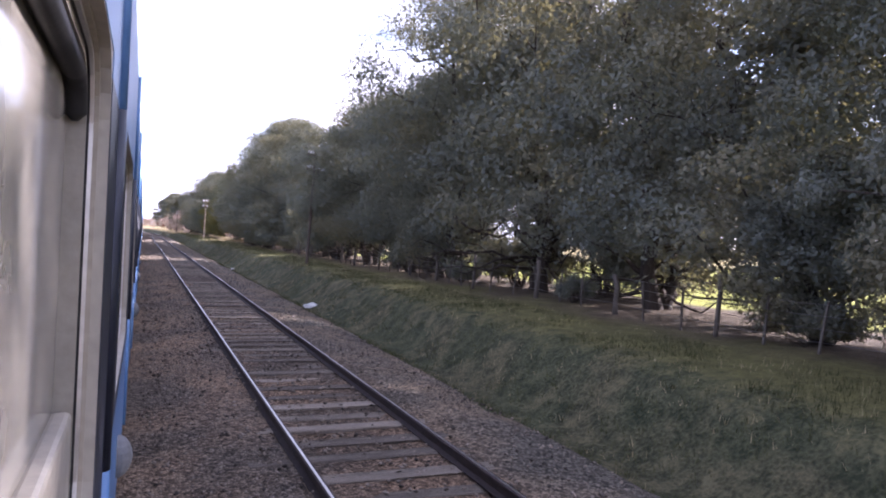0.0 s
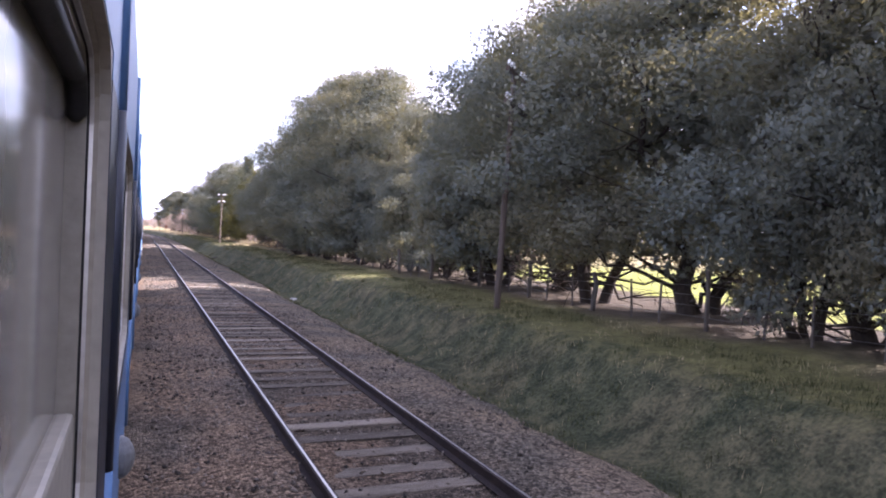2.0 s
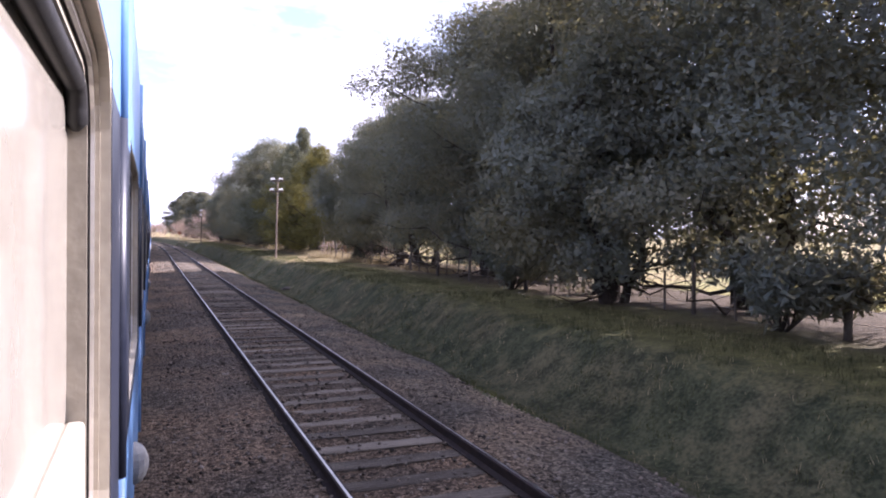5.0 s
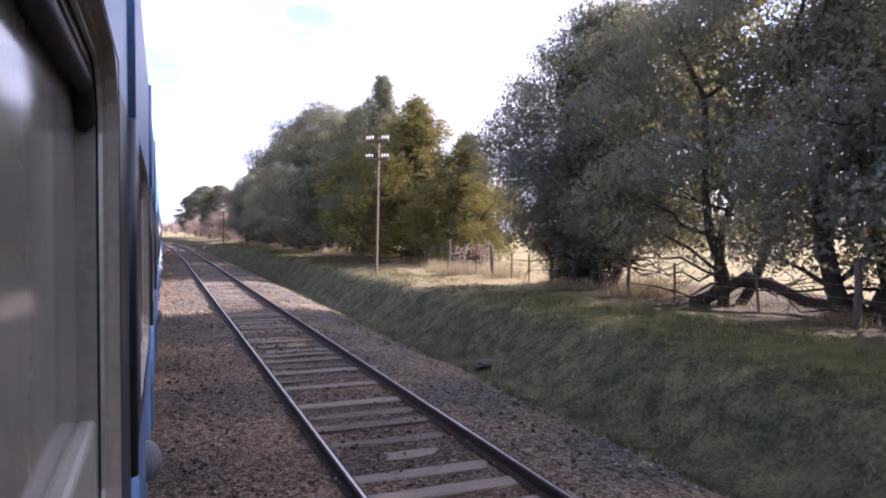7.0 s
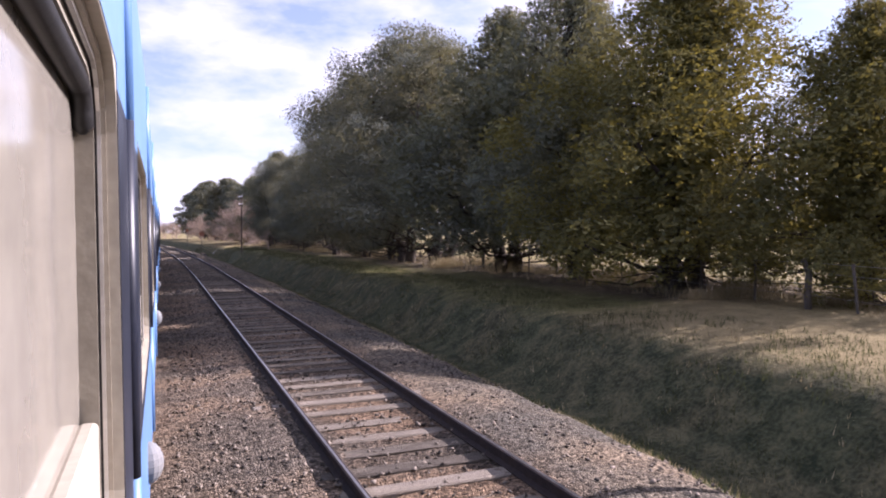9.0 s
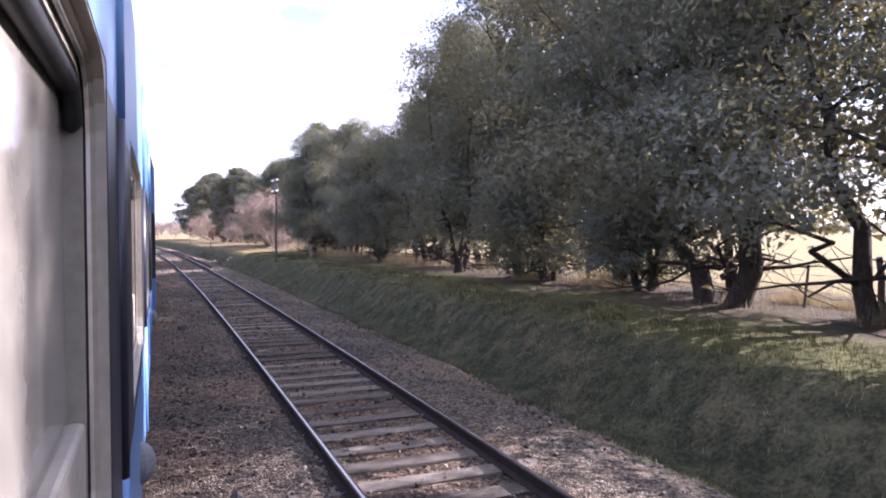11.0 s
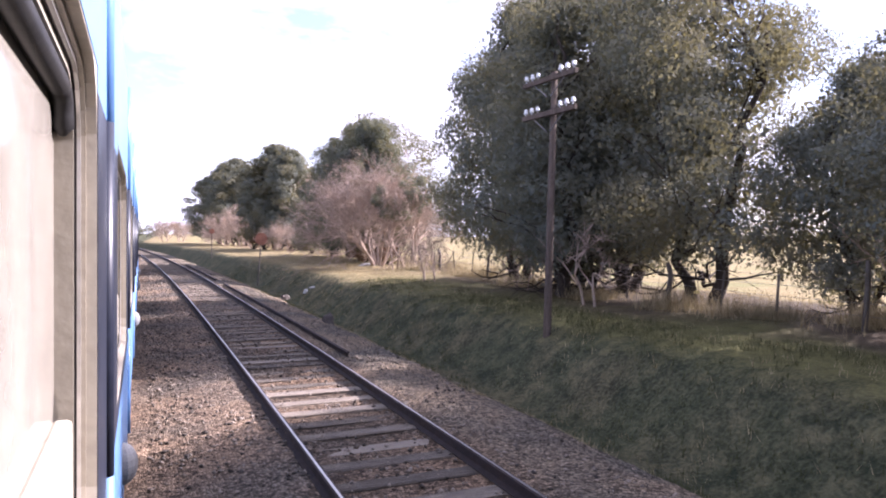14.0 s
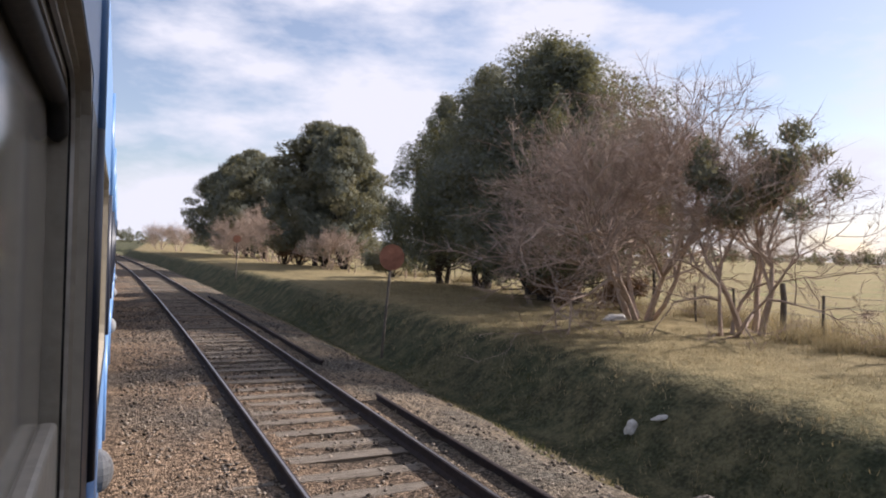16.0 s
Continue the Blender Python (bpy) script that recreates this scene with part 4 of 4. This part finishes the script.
for h in (0.3, 0.55, 0.8, 1.02):
    pts = []
    for i, ((x, y), z) in enumerate(zip(FENCE, FENCE_Z)):
        pts.append((x + 0.06, y, z + h))
        if i < len(FENCE) - 1:
            pts.append(((x + FENCE[i + 1][0]) / 2 + 0.06, (y + FENCE[i + 1][1]) / 2, (z + FENCE_Z[i + 1]) / 2 + h - 0.04))
    v, f = tube(pts, [0.006] * len(pts), 3)
    raw("strand", v, f, M_WIRE, wires)


# ---- shrubs and bare trees ----
def build_shrub(seed, size, mat, label, leaves=5200, leaf=0.16, flat=0.75):
    r = np.random.default_rng(seed)
    root = empty("shrub")
    pieces, centres, radii = [], [], []
    for k in range(14):
        a, t = r.uniform(0, 6.28), r.uniform(0.25, 1.0)
        end = np.array([math.cos(a) * size * 0.75 * t, math.sin(a) * size * 0.75 * t, size * flat * (1.25 - 0.6 * t) * r.uniform(0.7, 1.2)])
        lp = limb_points(r, (0, 0, -0.1), end, 0.1, 4)
        pieces.append(tube(lp, [0.035, 0.028, 0.02, 0.013, 0.006], 4))
        centres += [np.array(lp[4]), np.array(lp[3])]
        radii += [size * r.uniform(0.2, 0.36), size * r.uniform(0.14, 0.26)]
    v, f = join(pieces)
    raw("stem", v, f, M_BARK, root)
    quads("foliage", leaf_cloud(r, centres, radii, leaves, leaf, shell=0.3), mat, root, sides=3)
    return tagged(root, label, "shrub", "shrubs under the trees")


def grow(r, pieces, twigs, start, direction, length, radius, depth, spread, kids):
    """Recursive bare branching; the last branches end in fans of thin twigs."""
    pts, d, p = [tuple(start)], np.array(direction, float), np.array(start, float)
    for i in range(3):
        d = d + r.normal(size=3) * 0.17 + np.array([0, 0, 0.05])
        d /= np.linalg.norm(d)
        p = p + d * length / 3
        pts.append(tuple(p))
    pieces.append(tube(pts, [radius, radius * 0.85, radius * 0.7, radius * 0.5], 6 if radius > 0.05 else 4 if radius > 0.02 else 3))
    if depth == 0:
        for k in range(12):
            base = np.array(pts[1 + k % 3])
            td = d + r.normal(size=3) * 0.6
            td /= np.linalg.norm(td)
            side = np.cross(td, r.normal(size=3))
            side /= np.linalg.norm(side)
            tip = base + td * length * r.uniform(0.4, 0.9)
            twigs.append((base - side * 0.005, base + side * 0.005, tip))
        return
    for k in range(kids):
        nd = d + r.normal(size=3) * spread
        nd /= np.linalg.norm(nd)
        base = np.array(pts[3] if k % 2 == 0 else pts[2])
        grow(r, pieces, twigs, base, nd, length * r.uniform(0.62, 0.85), radius * r.uniform(0.5, 0.64), depth - 1, spread, kids)


def build_bare(seed, stems, length, radius, depth, spread, label, mat=M_TWIG, name="bare_tree", kids=3, lean=0.35):
    r = np.random.default_rng(seed)
    root = empty(name)
    pieces, twigs = [], []
    for s in range(stems):
        a = 6.28 * s / stems + r.uniform(-0.4, 0.4)
        grow(r, pieces, twigs, (math.cos(a) * 0.2, math.sin(a) * 0.2, -0.15), (math.cos(a) * lean, math.sin(a) * lean, 1.0), length, radius, depth, spread, kids)
    v, f = join(pieces)
    raw("branchwork", v, f, mat, root)
    tagged(quads("twig_fringe", np.array(twigs), mat, root, sides=3), kind="stuff")
    return tagged(root, label, "tree", "bare trees on the verge")


def settle(ob, x, y, turn=0.0, k=1.0):
    ob.matrix_basis = Matrix.Translation((x, y, ground_height(x, y))) @ Matrix.Rotation(radians(turn), 4, "Z")
    ob.scale = (k, k, k)
    return ob


settle(build_bare(31, 9, 2.1, 0.07, 4, 0.60, kids=4, lean=0.55, label="large many-stemmed leafless tree with fine reddish-brown twigs"), 11.6, 206.4).scale = (1.22, 1.22, 1.08)
settle(build_bare(32, 3, 1.5, 0.06, 4, 0.55, kids=3, label="leafless tree with pale forked branches beside the fence"), 11.8, 203.4, 40, 1.0)
sparse = build_bare(52, 3, 1.7, 0.085, 4, 0.5, kids=3, label="thin-crowned tree with a few green tufts on bare limbs")
rt = np.random.default_rng(53)
tips = [np.array(p.co) for p in sparse.children[0].data.vertices if p.co.z > 2.6]
picked = [tips[int(i)] for i in rt.integers(0, len(tips), 46)]
quads("foliage", leaf_cloud(rt, picked, rt.uniform(0.18, 0.42, len(picked)), 9000, 0.13, shell=0.2), M_LEAF, sparse, sides=3)
settle(sparse, 12.5, 203.3, 30, 1.08)
sapling = settle(build_bare(33, 2, 0.9, 0.04, 3, 0.6, kids=3, label="small leafless sapling with crooked twigs"), 10.2, 194.2, 10)
for x, y, t, k in ((9.6, 192.6, 130, 1.0), (11.6, 198.6, 200, 0.8), (11.0, 187.6, 300, 0.9), (12.6, 109.6, 70, 0.8), (12.1, 110.8, 190, 0.7), (13.5, 230, 20, 1.5), (11.5, 236, 220, 1.4), (10.6, 183.0, 90, 1.2), (13.6, 176, 60, 1.3), (12.2, 44.5, 60, 0.9), (12.8, 99.2, 10, 0.9)):
    settle(copy_thing(sapling, Matrix()), x, y, t, k)
bush = settle(build_bare(34, 8, 1.0, 0.03, 3, 0.55, kids=4, label="leafless brown thicket with fine upright twigs"), 3.6, 322.0, 0, 2.0)
for x, y, t, k in ((9.8, 262.0, 80, 2.3), (8.2, 272.0, 150, 2.0), (10.4, 256.0, 200, 2.0), (0.5, 342.0, 30, 2.2), (11.0, 240.5, 240, 1.3)):
    settle(copy_thing(bush, Matrix()), x, y, t, k)

green = build_shrub(41, 1.5, M_LEAF, "low dark-green shrub growing under the trees")
brown = build_shrub(42, 1.4, M_BROWNLEAF, "shrub with withered reddish-brown leaves", leaves=3000)


def build_tussock(seed):
    r = np.random.default_rng(seed)
    n = 700
    a, t, h = r.uniform(0, 6.28, n), r.uniform(0.3, 1.2, n), r.uniform(0.12, 0.55, n)
    bx, by = r.normal(size=n) * 0.34, r.normal(size=n) * 0.34
    dx, dy = np.cos(a), np.sin(a)
    w = 0.008
    v2 = np.stack([np.stack([bx - dy * w, by + dx * w, 0 * h - 0.03], 1), np.stack([bx + dy * w, by - dx * w, 0 * h - 0.03], 1), np.stack([bx + dx * t * h, by + dy * t * h, h], 1)], 1)
    return tagged(quads("grass_tussock", v2, M_DRY, sides=3), "pale tussock of long dry grass by the fence", "grass", "dry tussocks by the fence")


straw = build_tussock(43)
first = {"g": True, "b": True, "s": True}
rs = random.Random(77)
SHRUBS = [("g", 12.0, 6, 1.3), ("g", 13.4, 10.2, 0.6), ("g", 12.4, 18.2, 0.6), ("g", 14.6, 25.2, 1.5), ("g", 12.8, 27.4, 0.6), ("g", 13.4, 31.6, 0.7), ("g", 15.2, 37.6, 0.7),
          ("g", 13.0, 53.6, 1.2), ("g", 14.2, 56.5, 1.0), ("g", 12.6, 60.4, 1.2), ("g", 11.4, 69.6, 1.2), ("g", 11.6, 81.0, 1.2), ("g", 12.6, 103.4, 0.55), ("b", 15.0, 115.4, 0.6),
          ("g", 14.8, 166.0, 0.5), ("b", 11.0, 252.0, 2.0), ("b", 10.2, 254.5, 1.7), ("g", 12.6, 230.6, 1.3),
          ("b", 12.2, 211.4, 0.9), ("b", 13.0, 208.8, 0.8)]
SHRUBS += [("s", FENCE[i][0] + rs.uniform(-0.9, 1.4), FENCE[i][1] + rs.uniform(-3, 3), rs.uniform(0.6, 1.3)) for i in range(1, len(FENCE)) if FENCE[i][1] > 92 for _ in (0, 1, 2)]
for kind, x, y, k in SHRUBS:
    src = {"g": green, "b": brown, "s": straw}[kind]
    if first[kind]:
        first[kind] = False
        settle(src, x, y, 0, k)
    else:
        settle(copy_thing(src, Matrix()), x, y, rs.uniform(0, 360), k)

# fallen limb by the fence
v, f = join([tube([(12.7, 97.7, 0.48), (12.9, 96.9, 0.85), (13.0, 96.2, 1.26), (13.1, 95.5, 1.08), (13.2, 94.7, 0.80), (13.5, 93.4, 0.66), (13.8, 91.6, 0.58), (14.0, 90.2, 0.62)], [0.17, 0.15, 0.14, 0.13, 0.13, 0.11, 0.08, 0.04], 8),
             tube([(13.3, 94.4, 0.75), (13.0, 93.2, 0.95), (12.8, 91.9, 0.7)], [0.07, 0.05, 0.02], 5), tube([(13.5, 93.2, 0.66), (13.9, 92.4, 1.15), (14.1, 91.3, 1.35)], [0.06, 0.04, 0.02], 5),
             tube([(13.7, 92.2, 0.6), (13.1, 91.2, 0.8), (12.6, 90.3, 0.6)], [0.05, 0.035, 0.015], 5)])
tagged(raw("fallen_limb", v, f, M_BARK, smooth=True), "fallen dark tree limb arching over the verge", "tree limb")

# ---- lineside signs and oddments ----
def build_sign(height, disc, label):
    root = empty("line_sign")
    v, f = tube([(0, 0, -0.3), (0, 0, height)], [0.04, 0.036], 8)
    raw("post", v, f, M_POST, root)
    bm = bmesh.new()
    bmesh.ops.create_cone(bm, cap_ends=True, segments=28, radius1=disc, radius2=disc, depth=0.02, matrix=Matrix.Translation((0, -0.05, height - disc * 0.75)) @ Matrix.Rotation(radians(90), 4, "X"))
    part("disc", bm, M_RUST, root, "rusty red round plate")
    bm = bmesh.new()
    box(bm, -0.05, 0.05, -0.045, 0.045, height - disc * 1.5, height, 0.005)
    part("bracket", bm, M_RUST, root)
    return tagged(root, label, "sign", "lineside signs")


a_sign = build_sign(2.75, 0.36, "leaning post with a rusty round plate beside the track")
a_sign.matrix_basis = Matrix.Translation((5.05, 209.0, -0.42)) @ Matrix.Rotation(radians(4), 4, "Y")
b_sign = build_sign(3.2, 0.26, "slim post with a dark round plate beside the track")
b_sign.matrix_basis = Matrix.Translation((4.3, 238.3, -0.42))


def lump(name, mat, x, y, z, sx, sy, sz, label, category, seed=0):
    bm = bmesh.new()
    bmesh.ops.create_icosphere(bm, subdivisions=3, radius=1.0)
    for v2 in bm.verts:
        k = 1 + 0.4 * noise.noise(v2.co * 1.7 + Vector((seed * 3.1, 0, 0))) + 0.22 * noise.noise(v2.co * 4.3 + Vector((0, seed * 2.3, 0)))
        v2.co = Vector((v2.co.x * sx * k, v2.co.y * sy * k, max(-0.4, v2.co.z) * sz * k))
    ob = part(name, bm, mat)
    ob.location = (x, y, ground_height(x, y) + 0.02 if z is None else z)
    return tagged(ob, label, category)


lump("plastic_bag", M_LITTER, 6.58, 28.9, None, 0.34, 0.14, 0.17, "crumpled white plastic bag lying in the ditch", "litter", 1)
lump("paper_scrap", M_CONCRETE, 6.5, 56.2, None, 0.2, 0.13, 0.09, "pale scrap of litter lying in the grass", "litter", 2)
lump("paper_scrap", M_LITTER, 6.3, 55.2, None, 0.06, 0.06, 0.05, "white scrap of litter lying in the grass", "litter", 3)
lump("concrete_lump", M_CONCRETE, 6.08, 199.6, None, 0.12, 0.08, 0.15, "pale broken concrete lump in the ditch", "rubble", 4)
lump("concrete_lump", M_CONCRETE, 6.35, 199.2, None, 0.2, 0.05, 0.05, "pale broken concrete lump in the ditch", "rubble", 5)
lump("concrete_lump", M_CONCRETE, 11.0, 206.6, 0.5, 0.5, 0.3, 0.18, "pale concrete slab end on the verge", "rubble", 6)
lump("boulder", M_ROCK, 4.4, 187.4, -0.30, 0.16, 0.16, 0.26, "dark stump-like stone at the ballast edge", "stone", 7)
lump("boulder", M_ROCK, 4.6, 196.5, -0.34, 0.18, 0.15, 0.15, "dark stone at the ballast edge", "stone", 8)
lump("boulder", M_ROCK, 0.55, 150.0, -0.18, 0.12, 0.11, 0.12, "dark stone lying on the ballast", "stone", 9)
lump("boulder", M_ROCK, 0.62, 137.6, -0.18, 0.10, 0.12, 0.14, "dark stone lying on the ballast", "stone", 10)
lump("boulder", M_ROCK, 6.9, 97.8, None, 0.42, 0.2, 0.10, "flat stone in the grass of the ditch", "stone", 11)
lump("concrete_lump", M_CONCRETE, 5.6, 96.5, -0.6, 0.16, 0.13, 0.1, "pale stone at the ballast edge", "rubble", 12)
lump("concrete_lump", M_CONCRETE, 5.2, 17.5, -0.5, 0.22, 0.14, 0.09, "pale stone at the ballast edge", "rubble", 13)

# ---- locomotive at the head of the train ----
def build_loco():
    root = empty("locomotive")
    L = 17.0
    bm = bmesh.new()
    box(bm, -0.95, 0.95, 0.6, 10.4, 1.35, 3.35, 0.12)
    box(bm, -0.85, 0.85, 13.0, 16.4, 1.35, 2.9, 0.12)
    hood = part("hood", bm, M_NAVY, root, "dark blue engine hood")
    for i in range(14):
        bm = bmesh.new()
        box(bm, 0.94, 0.985, 0.9 + i * 0.66, 1.46 + i * 0.66, 1.5, 3.0, 0.015)
        part("hood_door", bm, M_NAVY, hood)
    bm = bmesh.new()
    box(bm, -1.42, 1.42, 10.5, 12.9, 1.35, 3.62, 0.1)
    cab = part("cab", bm, M_BLUE, root, "light blue driver's cab")
    for y0 in (10.75, 11.85):
        bm = bmesh.new()
        box(bm, 1.40, 1.435, y0, y0 + 0.85, 2.5, 3.2, 0.03)
        part("window", bm, M_LOCOGLASS, cab, "dark cab window")
    bm = bmesh.new()
    box(bm, 0.98, 1.36, 10.48, 10.53, 2.5, 3.2, 0.02)
    part("window", bm, M_LOCOGLASS, cab, "dark cab window")
    bm = bmesh.new()
    box(bm, 1.46, 1.74, 10.6, 10.68, 2.45, 3.15, 0.02)
    part("mirror", bm, M_RUBBER, cab, "dark side mirror")
    bm = bmesh.new()
    box(bm, -1.5, 1.5, 0, L, 1.12, 1.34, 0.03)
    part("walkway", bm, M_UNDER, root)
    bm = bmesh.new()
    box(bm, -1.2, 1.2, 6.6, 10.6, 0.35, 1.1, 0.06)
    part("fuel_tank", bm, M_UNDER, root)
    for i in range(7):
        v3, f3 = tube([(1.45, 0.3 + i * 1.65, 1.34), (1.45, 0.3 + i * 1.65, 2.3)], [0.02, 0.02], 6)
        raw("stanchion", v3, f3, M_YELLOW, root)
    v3, f3 = tube([(1.45, 0.3, 2.3), (1.45, 10.3, 2.3)], [0.02, 0.02], 6)
    raw("handrail", v3, f3, M_YELLOW, root)
    bm = bmesh.new()
    for z in (0.45, 0.75, 1.05):
        box(bm, 1.15, 1.5, 0.05, 0.35, z, z + 0.03)
    part("steps", bm, M_UNDER, root)
    for yb in (3.2, 13.6):
        bm = bmesh.new()
        box(bm, -1.1, 1.1, yb - 1.9, yb + 1.9, 0.45, 0.85, 0.05)
        bogie = part("bogie", bm, M_UNDER, root)
        for dy in (-1.5, 0, 1.5):
            for sx in (-GAUGE / 2, GAUGE / 2):
                bm = bmesh.new()
                bmesh.ops.create_cone(bm, cap_ends=True, segments=24, radius1=0.5, radius2=0.48, depth=0.13,
                                      matrix=Matrix.Translation((sx, yb + dy, 0.5)) @ Matrix.Rotation(radians(90), 4, "Y"))
                part("wheel", bm, M_RAIL, bogie)
    return tagged(root, "dark blue diesel locomotive with a light blue cab", "locomotive")


loco = build_loco()
loco.matrix_basis = Matrix.Translation((bend(TRAIN_END + 0.5) - 1.608, TRAIN_END + 0.5, 0)) @ Matrix.Rotation(-math.atan(heading(TRAIN_END + 8)), 4, "Z")

# ---- far tree lines ----
def far_woods():
    r = np.random.default_rng(91)
    cells, rad = [], []
    for x0, y0, x1, y1, n, h in ((-260, 620, 40, 760, 60, 11), (420, 180, 760, 900, 90, 9), (300, -60, 480, 240, 40, 9), (80, 900, 520, 1100, 60, 12), (-60, 470, 20, 560, 20, 6), (230, 500, 430, 240, 130, 8)):
        for i in range(n):
            s = r.random()
            px2, py2 = x0 + (x1 - x0) * s + r.normal() * 8, y0 + (y1 - y0) * s + r.normal() * 8
            hh = h * r.uniform(0.5, 1.1)
            for k in range(5):
                cells.append(np.array([px2 + r.normal() * hh * 0.25, py2 + r.normal() * hh * 0.25, 0.3 + hh * r.uniform(0.15, 0.85)]))
                rad.append(hh * r.uniform(0.2, 0.34))
    ob = quads("far_woods", leaf_cloud(r, cells, rad, 80000, 1.3, shell=0.3), M_LEAF, sides=3)
    tagged(ob, "distant dark lines of trees across the plain", "woods", kind="stuff")


far_woods()

# ---- ballast stones and grass ----
def scatter_stones(count):
    r = np.random.default_rng(8)
    y = 3.5 + 216 * r.random(count)
    u = np.where(r.random(count) < 0.42, r.uniform(0.05, 1.6, count), r.uniform(1.6, 5.35, count))
    zs = np.interp(u, [0.0, 0.8, 1.3, 1.9, 3.1, 3.7, 4.2, 4.7, 5.15, 5.6], [-0.19, -0.17, -0.128, -0.160, -0.160, -0.128, -0.15, -0.20, -0.30, -0.60])
    x = u + np.where(y > BEND_FROM, -BEND / 2 * (y - BEND_FROM) ** 2, 0)
    size = r.uniform(0.014, 0.034, count)
    c = np.stack([x, y, zs + size * 0.25], 1)
    basev = np.array([(1, 0, 0), (-1, 0, 0), (0, 1, 0), (0, -1, 0), (0, 0, 1), (0, 0, -1)], float)
    tri = np.array([(0, 2, 4), (2, 1, 4), (1, 3, 4), (3, 0, 4), (2, 0, 5), (1, 2, 5), (3, 1, 5), (0, 3, 5)])
    a = r.uniform(0, 6.28, count)
    ca, sa = np.cos(a), np.sin(a)
    v3 = basev[None] * (size[:, None, None] * r.uniform(0.6, 1.35, (count, 6, 1))) * np.array([1.2, 0.9, 0.75])
    v3 = v3 + r.normal(size=(count, 6, 3)) * size[:, None, None] * 0.22
    xr = v3[..., 0] * ca[:, None] - v3[..., 1] * sa[:, None]
    yr = v3[..., 0] * sa[:, None] + v3[..., 1] * ca[:, None]
    v3 = np.stack([xr, yr, v3[..., 2]], -1) + c[:, None]
    me = bpy.data.meshes.new("ballast_stones")
    me.vertices.add(count * 6)
    me.vertices.foreach_set("co", v3.astype(np.float32).ravel())
    idx = (tri[None] + (np.arange(count) * 6)[:, None, None]).astype(np.int32).ravel()
    me.loops.add(len(idx))
    me.loops.foreach_set("vertex_index", idx)
    me.polygons.add(len(idx) // 3)
    me.polygons.foreach_set("loop_start", np.arange(0, len(idx), 3, dtype=np.int32))
    me.update(calc_edges=True)
    me.materials.append(M_STONE)
    tagged(new("ballast_stones", me), "loose broken ballast stones round the sleepers", "ballast", kind="stuff")


scatter_stones(42000)


def scatter_blades(name, count, mat, umin, umax, ymin, ymax, height, label, seed, clump=0.5):
    r = np.random.default_rng(seed)
    y = ymin + (ymax - ymin) * r.random(count)
    u = umin + (umax - umin) * r.random(count)
    rows = []
    for yy, uu in zip(y, u):
        x = uu + bend(yy)
        if noise.noise((x * clump, yy * clump, seed)) + 0.6 * noise.noise((x * 2.1, yy * 2.1, seed)) < -0.08:
            continue
        z = ground_height(x, yy) - 0.02
        for k in range(3):
            a, t = r.uniform(0, 6.28), r.uniform(0.25, 0.8)
            h = height * r.uniform(0.4, 1.2)
            bx, by = x + r.normal() * 0.05, yy + r.normal() * 0.05
            dx, dy = math.cos(a), math.sin(a)
            rows.append(((bx - dy * 0.006, by + dx * 0.006, z), (bx + dy * 0.006, by - dx * 0.006, z), (bx + dx * t * h, by + dy * t * h, z + h)))
    tagged(quads(name, np.array(rows), mat, sides=3), label, "grass", kind="stuff")


scatter_blades("grass_tufts", 58000, M_BLADE, 5.3, 10.5, 4, 196, 0.15, "short green verge grass on the ditch sides", 3)
scatter_blades("dry_grass", 18000, M_DRY, 4.95, 5.8, 88, 225, 0.09, "dry pale grass at the ballast edge", 4)
scatter_blades("dry_grass", 12000, M_DRY, 12.0, 19.0, 90, 225, 0.30, "long dry grass along the fence", 5, 0.3)
scatter_blades("dry_grass", 12000, M_DRY, 5.5, 10.8, 4, 222, 0.13, "withered pale grass scattered over the ditch bank", 6, 0.8)
scatter_blades("grass_tufts", 5000, M_BLADE, 5.3, 7.6, 196, 222, 0.12, "short green grass in the shaded ditch", 7)
scatter_blades("dry_grass", 9000, M_DRY, 7.4, 12.5, 196, 224, 0.10, "short straw-coloured grass on the open verge", 8, 0.5)
